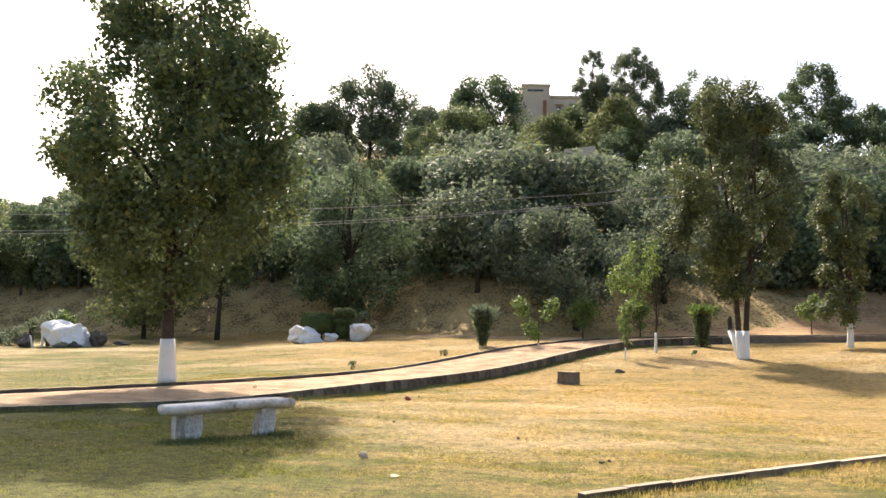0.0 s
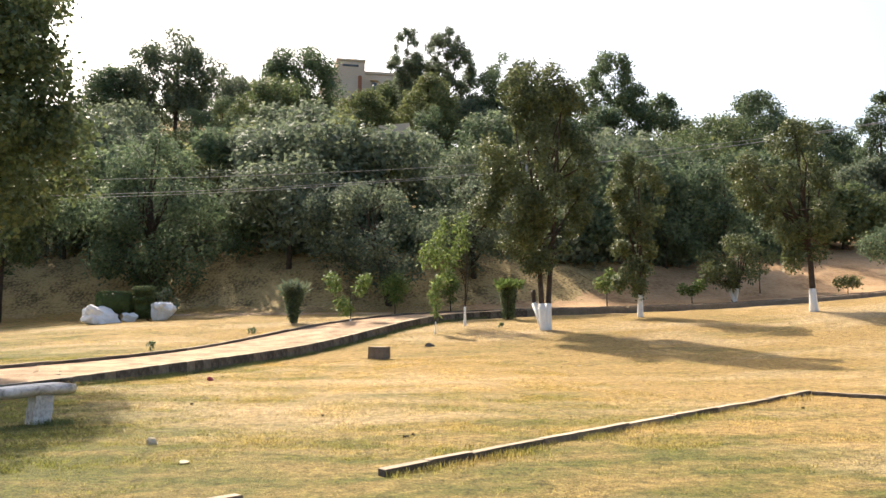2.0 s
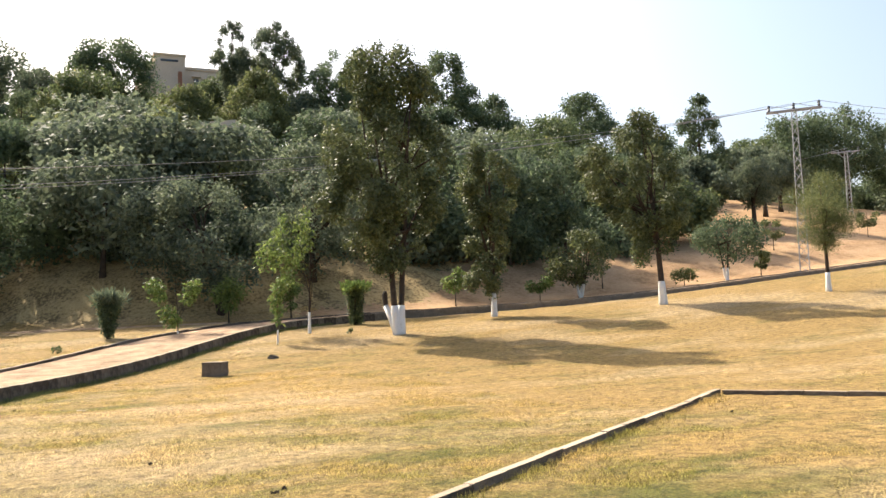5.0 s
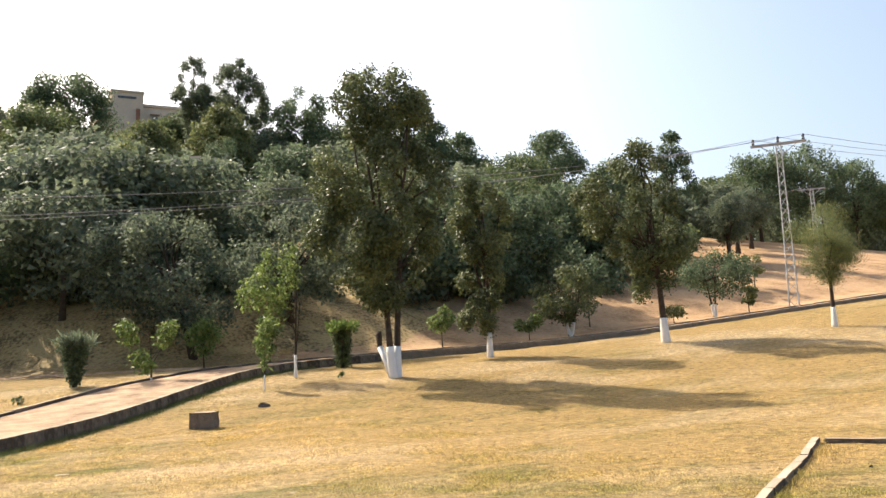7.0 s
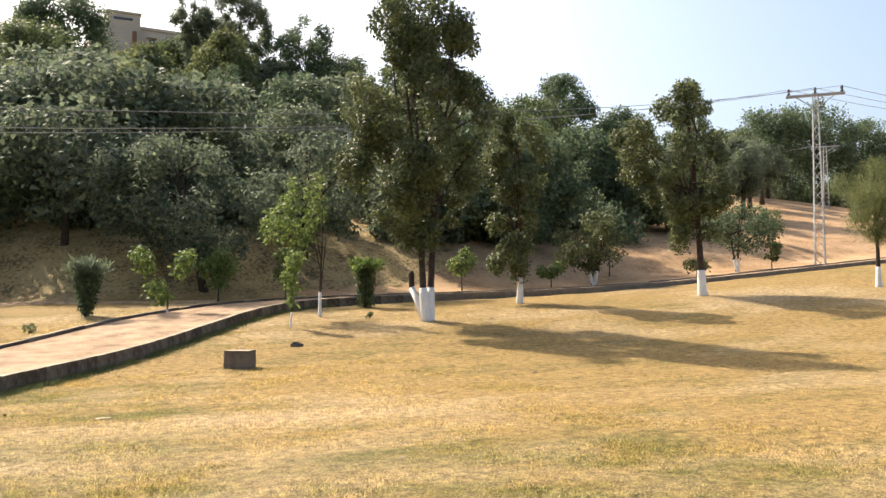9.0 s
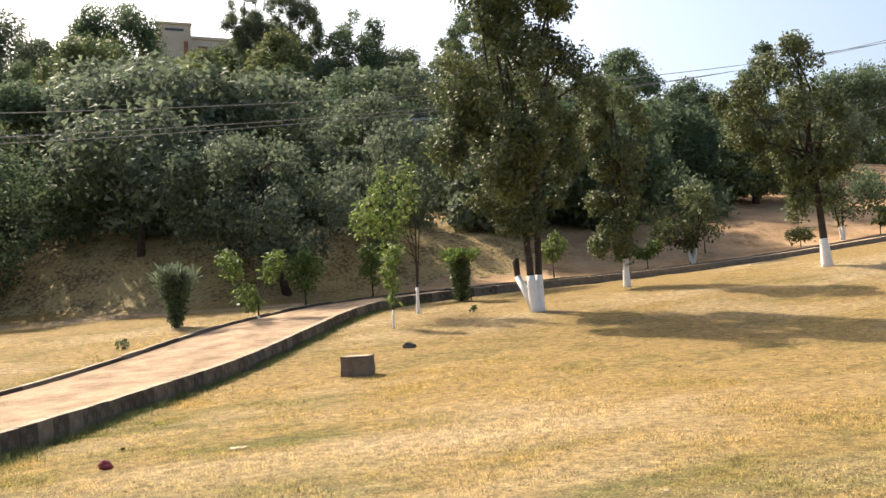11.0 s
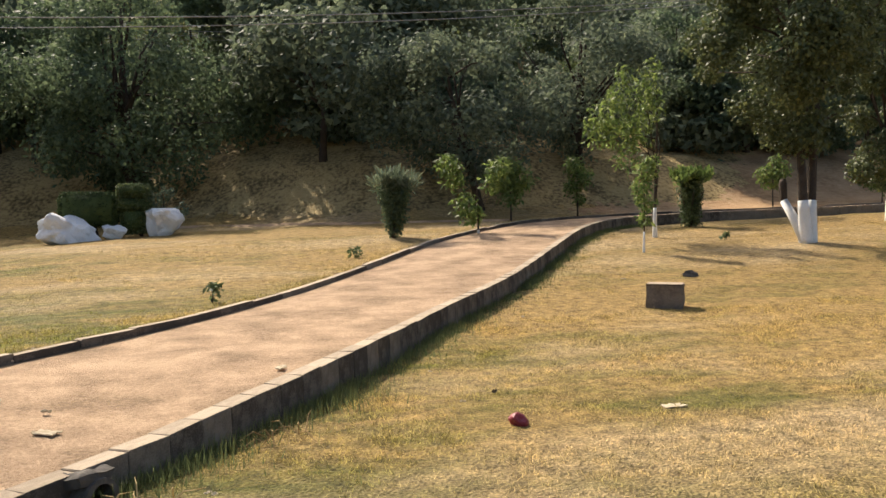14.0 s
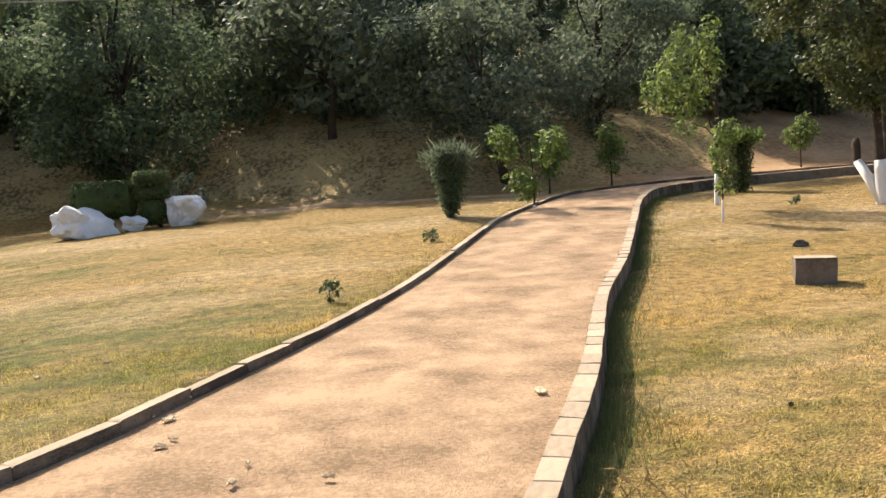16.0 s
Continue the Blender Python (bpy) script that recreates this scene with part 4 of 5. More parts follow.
def dead_twigs(at, n, seed):
    """A loose heap of dead stalks."""
    g = np.random.default_rng(seed)
    pieces = []
    for _ in range(n):
        a, ln = g.uniform(0, 6.28), g.uniform(0.1, 0.28)
        p = Vector((g.normal() * 0.16, g.normal() * 0.12, 0.01))
        q = p + Vector((math.cos(a) * ln, math.sin(a) * ln, g.uniform(0.02, 0.14)))
        pieces.append(tube([(p, 0.005), (p.lerp(q, 0.5) + Vector((0, 0, 0.05)), 0.004), (q, 0.002)], 4))
    ob = new("dead_twigs", mesh_of("dead_twigs", *joined(pieces), M_DRY))
    ob.matrix_world = pose(at[0], at[1], gz(*at))
    return tagged(ob, "heap of dead dry twigs at the kerb foot", "twigs", kind="stuff")


dead_twigs((-3.15, 17.75), 26, 1)
dead_twigs((-2.3, 19.1), 10, 2)
LITTER_PATH = [(-4.65, 20.36, 0.09), (-4.6, 20.95, 0.13), (-4.75, 21.1, 0.17), (-4.37, 21.88, 0.08), (-4.3, 19.57, 0.09), (-4.2, 19.85, 0.06), (-3.83, 19.45, 0.08), (-2.2, 20.38, 0.17), (-3.73, 18.91, 0.20), (-4.27, 19.27, 0.11), (-4.58, 20.48, 0.07), (-4.48, 21.44, 0.08)]
LITTER_LAWN = [(-2.8, 17.8, 0.18), (-2.6, 17.75, 0.14), (-1.14, 17.12, 0.07), (-0.81, 19.75, 0.06), (1.41, 24.17, 0.08), (4.42, 26.93, 0.11), (-0.74, 21.06, 0.06), (-5.12, 23.09, 0.08), (-5.65, 22.84, 0.11), (0.42, 13.88, 0.06), (-2.75, 18.0, 0.11), (5.39, 17.14, 0.08), (8.6, 20.9, 0.11), (2.95, 14.72, 0.08)]
LITTER_DARK = [(1.36, 12.15, 0.07), (2.2, 9.95, 0.09), (2.3, 10.05, 0.06), (-0.61, 14.12, 0.06), (8.0, 20.66, 0.06), (8.56, 11.5, 0.06), (-0.45, 20.0, 0.06)]
for x, y, s in LITTER_PATH:
    scrap("dry_leaf", "large dry pale leaf lying on the footpath", (x, y), (s * 0.8, s * 0.42), M_DRY if s > 0.2 else M_PAPER, int(x * 31 + y * 17), "leaf litter", 0.05)
for x, y, s in LITTER_LAWN:
    scrap("litter_scrap", "small pale scrap lying in the dry grass", (x, y), (s * 0.75, s * 0.42), M_PAPER, int(x * 31 + y * 17), "litter", 0.05)
for x, y, s in LITTER_DARK:
    scrap("dry_leaf", "curled brown dead leaf lying in the grass", (x, y), (s * 0.75, s * 0.36), M_BARK, int(x * 31 + y * 17), "leaf litter", 0.09)
rng = random.Random(5)
bm = bmesh.new()
bmesh.ops.create_icosphere(bm, subdivisions=3, radius=0.068)
for v in bm.verts:
    v.co *= 1 + 0.45 * noise.noise(v.co * 16)
    v.co.z *= 0.8
ob = new("wrapper", finish(bm, "wrapper", M_RED))
ob.matrix_world = pose(-0.655, 18.88, gz(-0.655, 18.88) + 0.045)
tagged(ob, "crumpled dark red wrapper lying on the lawn", "litter")

# ---- wooded hill ----
HILL = "trees of the wooded hill"
protos = []
for k, (mat, hh, half, bot, cl) in enumerate(((M_LEAF_DARK, 6.6, 3.2, 1.4, 30), (M_LEAF_GREY, 5.8, 3.0, 1.1, 28), (M_LEAF_A, 6.8, 3.0, 1.6, 30), (M_LEAF_YELLOW, 5.2, 3.0, 1.0, 26), (M_LEAF_DARK, 7.8, 2.8, 2.2, 32), (M_LEAF_GREY, 7.4, 2.6, 2.2, 30))):
    protos.append(make_tree("hill_tree", "bushy evergreen tree on the wooded hillside", (0, 60 + k), hh, half, bot, 4300, 0.37, mat, 40 + k, trunk_r=0.13, clumps=cl - 9, belly=0.42, clump=0.35, limbs=6, group=HILL, power=0.5, corners=3, hollow=0.3, shell=0.72))
shrub_proto = [make_tree("hill_shrub", "dark undergrowth bush on the shaded slope", (0, 50 + k), 2.4, 1.7, 0.0, 1500, 0.30, m, 90 + k, trunk_r=0.05, clumps=18, belly=0.4, clump=0.42, limbs=5, group="undergrowth of the hill", category="bush", power=0.5, corners=3) for k, m in enumerate((M_LEAF_DARK, M_LEAF_GREY))]
used = []


def plant(proto, x, y, s, sz=None, sink=0.12):
    m = pose(x, y, gz(x, y) - sink, 0, 0, rng.uniform(0, 360)) @ Matrix.Diagonal((s * rng.uniform(0.9, 1.1), s * rng.uniform(0.9, 1.1), (sz or s) * rng.uniform(0.92, 1.08), 1))
    if proto not in used:
        used.append(proto)
        proto.matrix_world = m
        return proto
    return copy_thing(proto, m)


def open_ground(x, y):
    """Places of the hill with no trees."""
    return (x > 31 + (y - 45) * 0.9 or abs(x) > 14 + 0.62 * y or (y > 104 and -8 < x < 22) or (64 < y < 73.5 and abs(x - 10.3) < 3.2) or (y < 53 and abs(x + 5.8) < 3.5)
            or (y < 47 and 3 < x < 14) or (y < 50.5 and -3.2 < x < 1.2))


for row in range(13):
    for col in range(-14, 15):
        x = col * 5.7 + (row % 2) * 2.7 + rng.uniform(-1.7, 1.7)
        y = float(hill_foot(x)) + 5.0 + row * 5.1 + rng.uniform(-1.6, 1.6)
        if open_ground(x, y) or y < 45.5:
            continue
        if rng.random() < 0.1:
            continue
        s = rng.uniform(0.75, 1.3) * (0.85 if y < 56 else 0.95 if y < 70 else 0.75 if y < 84 else 0.5)
        plant(protos[rng.choice((0, 0, 1, 1, 2, 2, 3, 4, 4, 5))], x, y, s)
for k in range(18):
    x = -33 + k * 3.6 + rng.uniform(-0.8, 0.8)
    y = float(hill_foot(x)) + 5.2 + rng.uniform(-0.8, 1.0)
    if not open_ground(x, y) and not -2.0 < x < 15:
        plant(protos[rng.choice((0, 4, 4, 5, 2))], x, y, rng.uniform(0.95, 1.15))
for k in range(85):
    x = rng.uniform(-34, 38)
    y = float(hill_foot(x)) + 6.0 + 12 * rng.random() ** 1.5
    if open_ground(x, y) or (x > 15 and y < 47):
        continue
    plant(shrub_proto[rng.randrange(2)], x, y, rng.uniform(0.7, 1.4))
for k in range(34):
    x = rng.uniform(64, 122)
    plant(shrub_proto[rng.randrange(2)], x, rng.uniform(79, 90), rng.uniform(1.4, 2.3))

for x, s in ((8.0, 1.5), (10.4, 1.5), (12.7, 1.5), (14.4, 1.7)):
    plant(shrub_proto[0], x, 69.6, s)

# trees that stand out against the sky
SKY = "trees on the hilltop"


def sky_tree(x, y, top, half, mat, seed, label, leaves=15000, size=0.4, **kw):
    g = gz(x, y)
    kw.setdefault("bottom", max(0.6, (top - g) * 0.22))
    kw.setdefault("hollow", 0.12)
    return make_tree("hilltop_tree", label, (x, y), top - g, half, kw.pop("bottom"), leaves, size, mat, seed, trunk_r=0.22, group=SKY, limbs=16, corners=3, **kw)


sky_tree(-9.7, 90, 31.6, 5.6, M_LEAF_GREY, 101, "feathery hilltop tree with an open crown", 25000, 0.34, clumps=150, clump=0.9, bearing=-6,
         profile=[(11.5, -1, 2.2), (10.2, -2.5, 3.2), (9.3, -5.2, 2.5), (8.3, -5.4, 5.4), (7, -5.2, 5.2), (5.4, -5.4, 4), (3.5, -4.8, 3), (1.5, -3.5, 3)])
sky_tree(3.8, 104, 35.2, 4.9, M_LEAF_DARK, 102, "dense dome-shaped dark tree before the building", 25000, 0.38, clumps=150, clump=1.25, bearing=2,
         profile=[(11.4, -1, 1), (10.8, -2.8, 2.6), (9.5, -4.1, 3.9), (7.5, -4.9, 5), (5, -5, 5.2), (2, -4, 4)])
sky_tree(16.4, 96, 36.2, 2.9, M_LEAF_GREY, 103, "tall open-crowned pine on the hilltop", 17000, 0.36, clumps=75, clump=0.75, shell=0.2, bearing=10, aspect=0.4,
         profile=[(14.6, -0.3, 0.3), (13.6, -1.2, 0.8), (12, -2.4, 1.6), (10.5, -2.7, 2), (9, -2.5, 2), (7.5, -1.5, 1.5), (4, -1, 1)])
sky_tree(21.2, 96.5, 37.3, 3.6, M_LEAF_GREY, 104, "tall open-crowned pine on the hilltop", 22000, 0.36, clumps=95, clump=0.78, shell=0.2, bearing=12, aspect=0.4,
         profile=[(15.4, -0.4, 0.4), (14.2, -1.5, 1.2), (12.8, -2.7, 2.6), (11, -2.9, 3.2), (9, -2.6, 3.3), (7.5, -2.0, 2.8), (6, -0.8, 1.8)])
sky_tree(27.3, 92, 32.0, 4.0, M_LEAF_DARK, 105, "dark uneven tree on the hilltop", 15000, 0.36, clumps=120, clump=0.75, bearing=17,
         profile=[(13.2, -1.2, 2), (12.3, -2, 2.9), (11.2, -2.9, 2.7), (9.8, -4.6, 2.2), (8, -4.8, 3), (5, -4, 3.5)])
sky_tree(39.6, 90, 31.8, 4.0, M_LEAF_DARK, 106, "dark layered tree on the hilltop", 15000, 0.36, clumps=120, clump=0.75, bearing=24,
         profile=[(16.5, -1.4, 2), (15, -2.2, 2.4), (13.6, -4.2, 2.6), (12.3, -4, 3.8), (11, -4.4, 4.4), (9, -4, 4.4)])
sky_tree(33.0, 95, 29.5, 4.4, M_LEAF_GREY, 117, "rounded tree on the hilltop", clumps=80, clump=0.28)
sky_tree(46.0, 90, 28.0, 4.4, M_LEAF_DARK, 107, "dark low tree on the hilltop", clumps=70, clump=0.28)
sky_tree(51.3, 80, 25.6, 4.0, M_LEAF_DARK, 108, "dome-shaped dark tree on the ridge", 15000, clumps=100, clump=0.28, belly=0.45, power=0.38)
sky_tree(45.0, 76, 21.5, 5.0, M_LEAF_A, 118, "broad green tree on the ridge", 15000, clumps=90, clump=0.28, power=0.4)
sky_tree(38.0, 70, 18.5, 5.0, M_LEAF_A, 119, "broad green tree on the slope", 15000, clumps=90, clump=0.28, power=0.4)
sky_tree(58.0, 78, 22.0, 4.2, M_LEAF_DARK, 109, "dark tree on the ridge", clumps=70, clump=0.3, power=0.4)
sky_tree(50.9, 60, 19.6, 2.9, M_LEAF_DARK, 110, "conical dark pine on the ridge", 17000, 0.34, clumps=120, clump=0.5, bearing=40, aspect=0.4,
         profile=[(11.6, -0.2, 0.2), (10, -1.0, 1.0), (8.5, -1.9, 1.6), (7, -2.3, 2.1), (5, -2.6, 2.4), (3, -2.5, 2.4), (1.5, -2, 2)])
sky_tree(46.5, 57, 13.5, 3.4, M_LEAF_GREY, 111, "grey-green tree beside the pine", clumps=70, clump=0.28, power=0.4)
sky_tree(40.0, 51, 10.5, 3.0, M_LEAF_A, 112, "leafy tree at the edge of the open slope", clumps=60, clump=0.3, power=0.4)
sky_tree(36.0, 55, 13.5, 3.6, M_LEAF_DARK, 127, "dark tree at the edge of the open slope", clumps=70, clump=0.3, power=0.4)
sky_tree(-30.0, 76, 15.0, 5.5, M_LEAF_DARK, 113, "round dark tree at the end of the hill", 15000, clumps=100, clump=0.26, power=0.4)
sky_tree(16.5, 84, 26.5, 4.0, M_LEAF_YELLOW, 114, "yellow-green tree below the pines", clumps=80, clump=0.28, power=0.7, belly=0.3)
sky_tree(10.5, 88, 25.5, 3.8, M_LEAF_YELLOW, 115, "yellow-green bushy tree below the building", clumps=80, clump=0.28, power=0.7, belly=0.3)
sky_tree(15.5, 104, 31.0, 4.0, M_LEAF_A, 128, "bushy tree before the building", clumps=80, clump=0.28, power=0.4)
sky_tree(18.5, 108, 33.5, 4.0, M_LEAF_GREY, 129, "tall bushy tree before the building", clumps=80, clump=0.28, power=0.4)
sky_tree(0.5, 93, 27.5, 4.6, M_LEAF_A, 116, "round green tree below the dome-shaped tree", clumps=90, clump=0.28, power=0.4)
sky_tree(-4.0, 106, 31.5, 4.0, M_LEAF_GREY, 130, "leafy tree before the building's wing", clumps=80, clump=0.28, power=0.4)
sky_tree(24.0, 93, 27.0, 4.4, M_LEAF_GREY, 131, "rounded grey-green tree on the hilltop", clumps=80, clump=0.28, power=0.55)
sky_tree(30.5, 89, 26.5, 4.4, M_LEAF_A, 132, "rounded green tree on the hilltop", clumps=80, clump=0.28, power=0.55)
sky_tree(35.5, 84, 24.0, 4.6, M_LEAF_DARK, 133, "rounded dark tree below the hilltop", clumps=80, clump=0.28, power=0.55)
sky_tree(-16.0, 92, 27.5, 4.6, M_LEAF_DARK, 134, "rounded dark tree on the hill's shoulder", clumps=80, clump=0.28, power=0.55)
# grove beyond the open slope
for i, (x, y, top, half, mat) in enumerate(((72, 76, 20.5, 4.2, M_LEAF_A), (80, 77, 24.0, 5.2, M_LEAF_DARK), (88, 76, 26.0, 5.6, M_LEAF_DARK), (95, 75, 24.0, 5.0, M_LEAF_DARK), (104, 76, 22.0, 5.0, M_LEAF_A), (76, 92, 21.0, 4.6, M_LEAF_GREY), (98, 92, 23.0, 5.0, M_LEAF_GREY), (112, 84, 22.0, 5.0, M_LEAF_DARK), (66, 70, 18.0, 3.2, M_LEAF_GREY))):
    sky_tree(x, y, top, half, mat, 120 + i, "tall dark tree in the grove beyond the slope", bottom=3.4, clumps=80, clump=0.26, power=0.45)
for i, (x, y, top) in enumerate(((51.7, 55, 13.6), (58, 60, 15.0), (63, 63, 16.0))):
    sky_tree(x, y, top, 1.9, M_LEAF_GREY, 140 + i, "thin pine on the open slope", 6500, 0.5, aspect=0.2, bottom=2.0, clumps=60, clump=0.33, power=0.45)


# ---- building and wall on the hill ----
def building():
    ob = thing("hilltop_building", "sand-coloured flat-roofed building on the hilltop", "building", at=pose(12, 117, 0))
    base = gz(12, 117) - 1

    def block(name, x0, x1, y0, y1, lo, hi, mat, label="", parent=None, bevel=0.05):
        return part_of(name, finish(box((x0 - 12, y0 - 117, lo), (x1 - 12, y1 - 117, hi), bevel), name, mat), parent or ob, label)
    main = block("wall", 7.6, 20.5, 117, 130, base, 35.7, M_BUILDING)
    block("parapet", 7.4, 20.7, 116.8, 130.2, 35.7, 36.1, M_BUILDING)
    block("stair_tower", 9.25, 13.2, 116.4, 122, base, 37.3, M_BUILDING, "taller stair tower with flat cap")
    block("tower_cap", 9.1, 13.35, 116.25, 122.2, 37.3, 37.6, M_BUILDING)
    block("panel", 12.25, 12.75, 116.2, 116.9, 28, 35.2, M_BRICKRED, "narrow red-brown panel")
    block("vent", 10.0, 12.3, 116.3, 116.9, 36.5, 36.8, M_GLASSDARK, "dark slot vent")
    wing = block("wing", -6.0, 3.0, 118, 130, base, 33.3, M_BUILDING)
    block("wing_parapet", -6.2, 3.2, 117.8, 130.2, 33.3, 33.6, M_BUILDING)
    for x in (8.0, 14.2, 16.4, 18.6):
        for z in (31.0, 34.0):
            f = block("window", x, x + 0.9, 116.85, 117.1, z - 0.7, z + 0.6, M_BUILDING, "recessed window")
            block("pane", x + 0.1, x + 0.8, 116.8, 117.0, z - 0.6, z + 0.5, M_GLASSDARK, "", f, 0)
            block("hood", x - 0.15, x + 1.05, 116.3, 117.1, z + 0.65, z + 0.78, M_BUILDING, "", f, 0)


building()
ob = new("retaining_wall", finish(box((-1.4, -0.2, -3.8), (1.4, 0.2, 1.5), 0.03), "retaining_wall", M_BUILDING))
ob.matrix_world = pose(11.2, 72.5, 16.7, 0, -4, -16)
tagged(ob, "pale concrete retaining wall among hillside trees", "wall", kind="structure")


# ---- power lines ----
def lattice(ob, h, w0, w1, panels, r):
    """Four tapering corner legs with zigzag bracing, each a part."""
    corner = [(-1, -1), (1, -1), (1, 1), (-1, 1)]

    def at(c, z):
        w = (w0 + (w1 - w0) * z / h) / 2
        return Vector((c[0] * w, c[1] * w, z))
    for c in corner:
        part_of("leg", mesh_of("leg", *tube([(at(c, -0.3), r), (at(c, h), r)], 4), M_STEEL), ob)
    for s in range(4):
        a, b = corner[s], corner[(s + 1) % 4]
        pieces = []
        for k in range(panels):
            z0, z1 = h * k / panels, h * (k + 1) / panels
            p, q = (a, b) if k % 2 else (b, a)
            pieces.append(tube([(at(p, z0), r * 0.6), (at(q, z1), r * 0.6)], 4))
        part_of("bracing", mesh_of("bracing", *joined(pieces), M_STEEL), ob)


def pylon(x, y, h, arm, turn, w0, w1, panels, label, r=0.03):
    ob = thing("lattice_pylon", label, "pylon", at=pose(x, y, gz(x, y), 0, 0, turn))
    lattice(ob, h, w0, w1, panels, r)
    part_of("crossarm", mesh_of("crossarm", *joined([tube([((s, -arm, h - 0.1), 0.05), ((s, arm, h - 0.1), 0.05)], 4) for s in (-0.16, 0.16)] + [tube([((0, k * arm * 0.7, h - 0.1), 0.03), ((0, k * 0.15, h - 0.75), 0.03)], 4) for k in (-1, 1)]), M_STEEL), ob)
    for k in (-0.9, 0, 0.9):
        part_of("insulator", mesh_of("insulator", *tube([((0, k * arm, h - 0.08), 0.04), ((0, k * arm, h + 0.05), 0.09), ((0, k * arm, h + 0.12), 0.05), ((0, k * arm, h + 0.2), 0.09), ((0, k * arm, h + 0.32), 0.04)], 8), M_GLASSDARK), ob, "dark insulator")
    return ob


P1 = (37.5, 36.95, 9.4)
pylon(*P1, 1.45, 43, 0.5, 0.25, 18, "tall galvanised lattice pylon beside the path")
P3 = (74.4, 64.7, 17.0 - gz(74.4, 64.7))
pylon(*P3, 1.35, 43, 0.5, 0.28, 14, "galvanised lattice pylon before the grove")
P2 = (18.5, 56.7, 12.3 - gz(18.5, 56.7))
ob = thing("power_pole", "thin steel power pole with a crossarm among hillside trees", "pole", at=pose(18.5, 56.7, gz(18.5, 56.7), 0, 0, 75))
part_of("pole", mesh_of("pole", *tube([((0, 0, -0.3), 0.13), ((0, 0, P2[2]), 0.09)], 8), M_STEEL), ob)
part_of("crossarm", finish(box((-0.06, -1.1, P2[2] - 0.12), (0.06, 1.1, P2[2]), 0.01), "crossarm", M_STEEL), ob)


def wire(a, b, sag, label, r=0.013):
    cu = bpy.data.curves.new("power_wire", "CURVE")
    cu.dimensions, cu.bevel_depth, cu.bevel_resolution = "3D", r, 1
    sp = cu.splines.new("POLY")
    sp.points.add(40)
    for i, p in enumerate(sp.points):
        q = i / 40
        v = Vector(a).lerp(Vector(b), q)
        p.co = (v.x, v.y, v.z - sag * 4 * q * (1 - q), 1)
    cu.materials.append(M_WIRE)
    return tagged(new("power_wire", cu), label, "wire", "power wires")


z1 = gz(P1[0], P1[1]) + P1[2] + 0.3
for k, dz in ((-1.3, 0.9), (0.0, 0.35), (1.3, 0.35)):
    wire((37.5 - 0.68 * k, 36.95 + 0.73 * k, z1), (-96, 22.9 + k, z1 + 0.6 + dz), 8.3 - dz * 0.5, "thin metal power wire sagging from the tall pylon")
    wire((37.5 - 0.68 * k, 36.95 + 0.73 * k, z1), (110, 44 + k, z1 + 8), 2.0, "thin metal power wire running on beyond the tall pylon")
for k in (-1.0, 0.0, 1.0):
    wire((18.5 - k * 0.25, 56.7 + k, 12.33), (-62, 52 + k, 14.0), 2.9, "thin power wire sagging from the hillside pole", 0.011)
    wire((18.5 - k * 0.25, 56.7 + k, 12.33), (74.4, 64.7 + k, 17.3), 2.2, "thin power wire between pole and far pylon", 0.012)


# ---- grass ----
def grass(name, label, n, where, tall, wide, mat, seed, lean=0.6, stand=1.0):
    g = np.random.default_rng(seed)
    x, y, z = where(g, n)
    n = len(x)
    a = g.uniform(0, 2 * math.pi, n)
    h = tall * g.uniform(0.5, 1.4, n)
    w = wide * g.uniform(0.7, 1.4, n)
    base = np.stack([x, y, z - 0.01], 1)
    across = np.stack([np.cos(a), np.sin(a), 0 * a], 1) * w[:, None]
    b = g.uniform(0, 2 * math.pi, n)
    l = g.uniform(0.1, 1.0, n) * lean
    tip = base + np.stack([np.cos(b) * l * h, np.sin(b) * l * h, stand * h * np.sqrt(np.clip(1 - (l * 0.8) ** 2, 0.1, 1))], 1)
    v = np.stack([base - across, base + across, tip], 1).reshape(-1, 3)
    me = bpy.data.meshes.new(name)
    me.vertices.add(n * 3)
    me.vertices.foreach_set("co", v.ravel())
    me.loops.add(n * 3)
    me.loops.foreach_set("vertex_index", np.arange(n * 3))
    me.polygons.add(n)
    me.polygons.foreach_set("loop_start", np.arange(n) * 3)
    me.polygons.foreach_set("loop_total", np.full(n, 3))
    me.materials.append(mat)
    me.update(calc_edges=True)
    return tagged(new(name, me), label, "grass", kind="stuff")


def on_lawn(g, n):
    """Tufts of turf round the walk, thickest where one passes close, with a coarse patchiness."""
    k = n // 9
    near = g.random(k) < 0.62
    x = np.where(near, g.uniform(-6.5, 7.5, k), g.uniform(-13, 16, k))
    y = np.where(near, g.uniform(8.5, 24, k), 4.0 + 30 * g.random(k) ** 1.1)
    patch = np.array([noise.noise((a * 1.1, b * 1.1, 0)) + 0.6 * noise.noise((a * 4, b * 4, 2)) for a, b in zip(x, y)])
    keep = patch > g.uniform(-0.9, 0.5, k)
    x, y = np.repeat(x[keep], 9), np.repeat(y[keep], 9)
    x, y = x + g.normal(size=len(x)) * 0.035, y + g.normal(size=len(x)) * 0.035
    keep = (side(KERB_R, x, y) < -0.03) | (side(KERB_L, x, y) > 0.1)
    x, y = x[keep], y[keep]
    return x, y, ground_z(x, y)


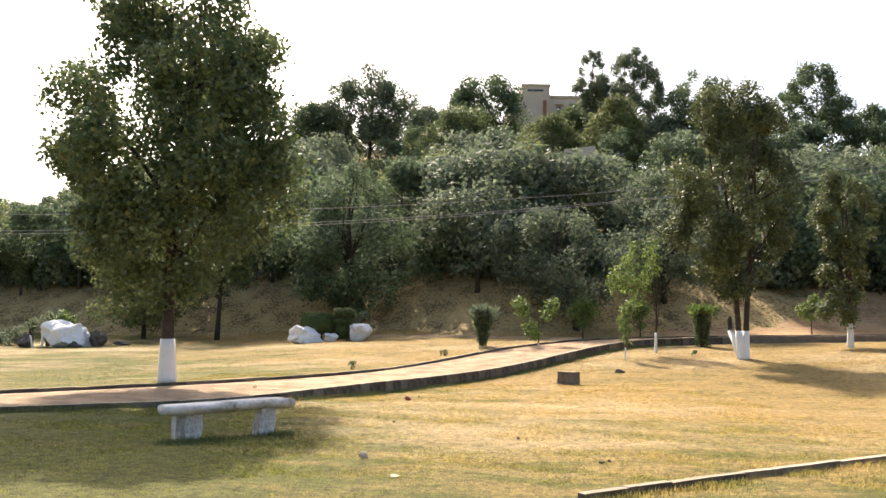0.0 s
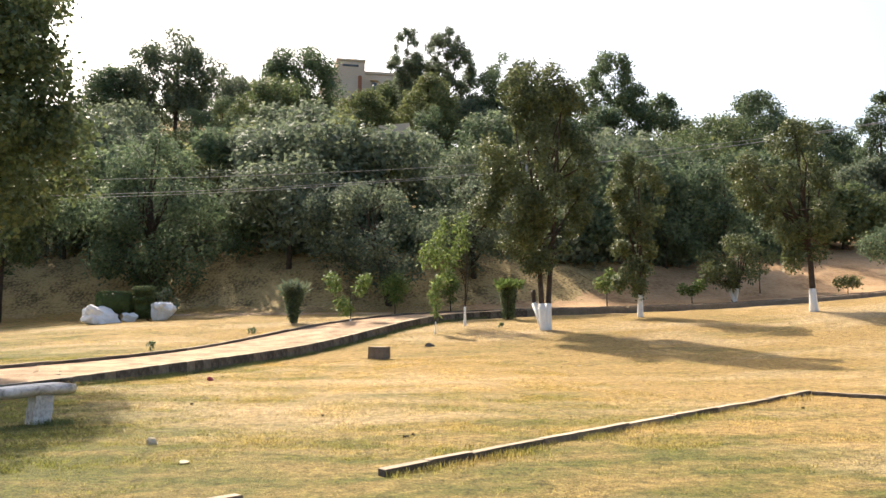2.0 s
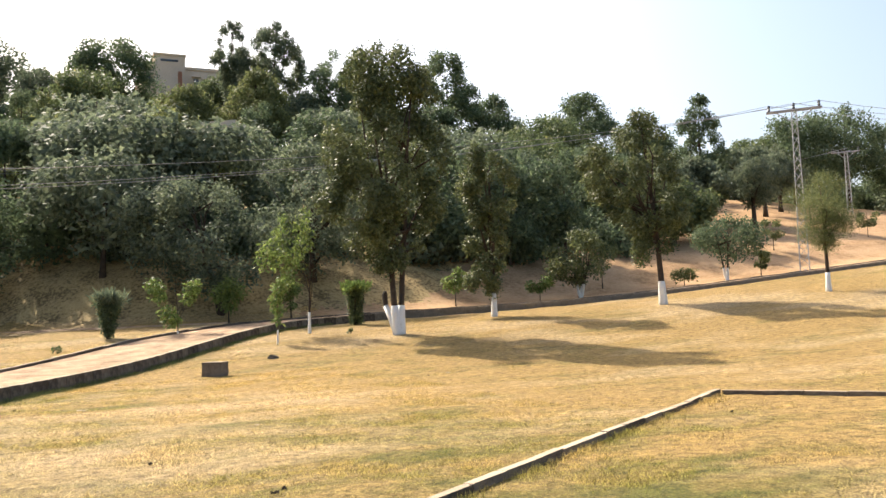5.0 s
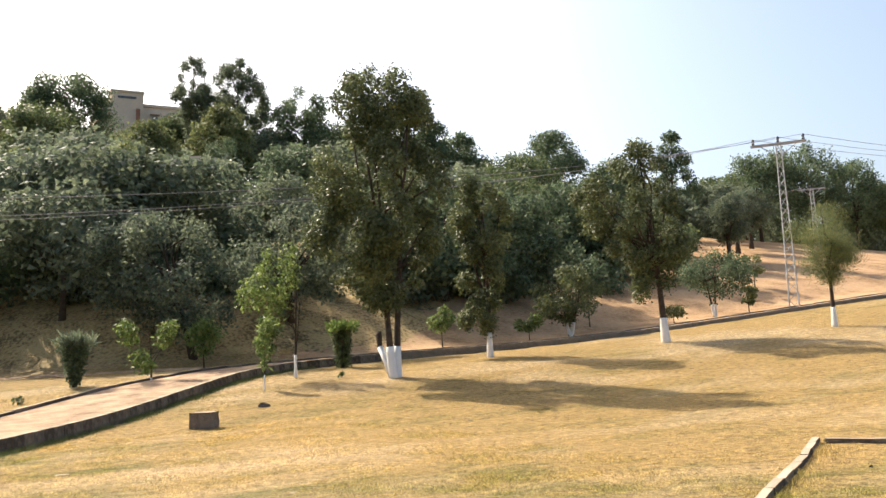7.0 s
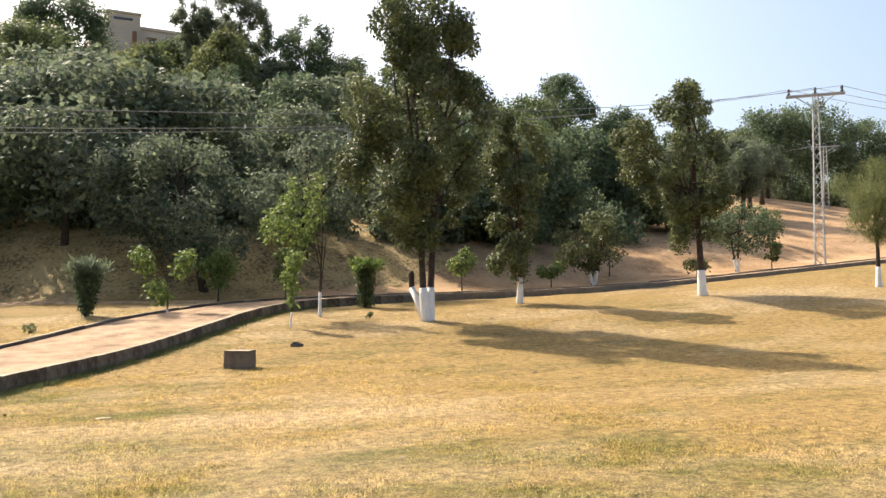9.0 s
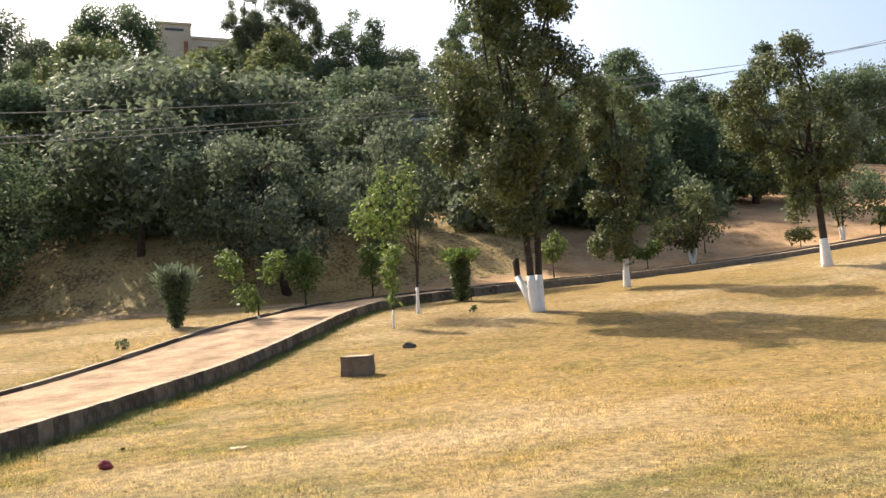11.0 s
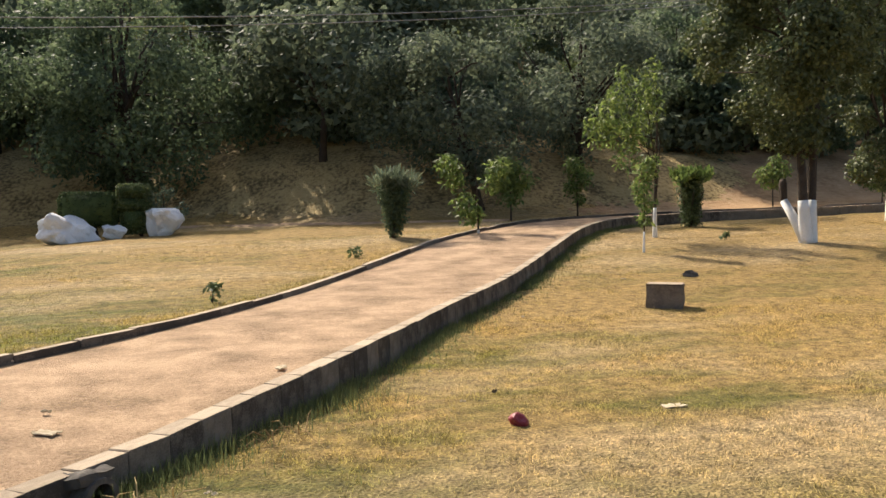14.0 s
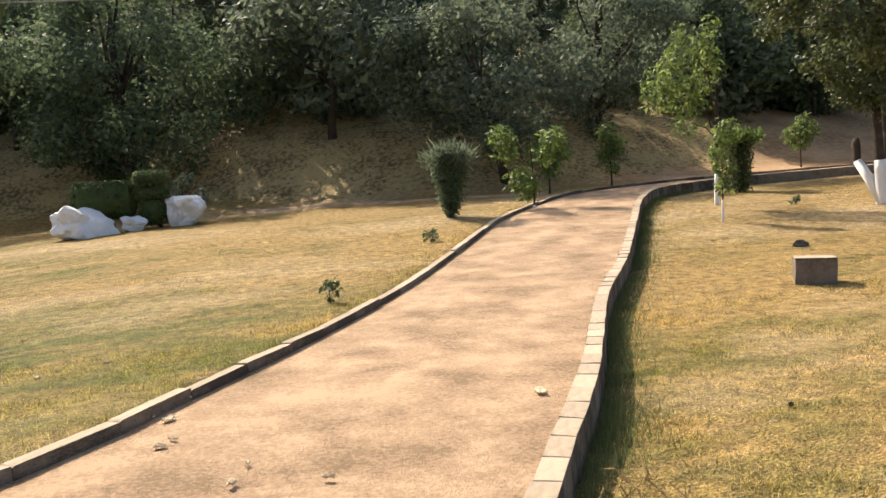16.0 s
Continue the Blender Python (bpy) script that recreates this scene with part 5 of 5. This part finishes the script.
def along(line, lo, hi, off, spread):
    def where(g, n):
        pts = resample(line, 0.05)
        pts = pts[(pts[:, 0] > lo) & (pts[:, 0] < hi)]
        i = g.integers(0, len(pts) - 1, n)
        d = pts[i + 1] - pts[i]
        nrm = np.stack([-d[:, 1], d[:, 0]], 1) / np.hypot(d[:, 0], d[:, 1])[:, None]
        clump = np.array([noise.noise((p[0] * 1.7, p[1] * 1.7, 8)) for p in pts[i]])
        keep = clump > g.uniform(-0.5, 0.5, n)
        p = pts[i] + nrm * (off + g.exponential(spread, n) * math.copysign(1, off))[:, None]
        p = p[keep]
        return p[:, 0], p[:, 1], ground_z(p[:, 0], p[:, 1])
    return where


grass("lawn_grass", "short dry straw and green lawn grass", 720000, on_lawn, 0.05, 0.0045, M_GRASS, 1, 1.2, 0.7)
grass("kerb_grass", "longer green grass growing along the kerb foot", 36000, along(KERB_R, -8, 10, -0.03, 0.10), 0.11, 0.004, M_LEAF_YELLOW, 2)
grass("edging_grass", "dry grass growing along the lawn edging", 6000, along(EDGE, 0, 11, -0.08, 0.08), 0.07, 0.004, M_GRASS, 3)
grass("far_kerb_grass", "dry grass growing behind the low kerb", 9000, along(KERB_L, -9, 8, 0.1, 0.15), 0.06, 0.004, M_GRASS, 4)


def on_path(g, n):
    pts = g.integers(0, len(KERB_R) - 1, n * 2)
    f, q = g.random(n * 2), g.beta(0.6, 0.7, n * 2)
    r = KERB_R[pts] + (KERB_R[pts + 1] - KERB_R[pts]) * f[:, None]
    l = KERB_L[pts] + (KERB_L[pts + 1] - KERB_L[pts]) * f[:, None]
    q = 0.08 + 0.86 * q
    p = r + (l - r) * q[:, None]
    patch = np.array([noise.noise((a * 1.5, b * 1.5, 4)) for a, b in p])
    keep = (np.abs(p[:, 0] + 1) < 8) & (patch > g.uniform(-0.6, 0.45, n * 2))
    p, q = p[keep], q[keep]
    return p[:, 0], p[:, 1], path_z(p[:, 0], p[:, 1], q) - 0.012 + 0.03 * np.sin(math.pi * q) + 0.008


grass("path_straw", "dry straw bits and dead stalks strewn over the footpath", 15000, on_path, 0.04, 0.003, M_DRY, 5, 1.24, 0.15)
grass("bench_grass", "longer grass round the bench legs", 2600, along(np.array([(-3.55, 10.85), (-2.0, 12.2)]), -9, 9, -0.02, 0.12), 0.09, 0.004, M_LEAF_YELLOW, 6)
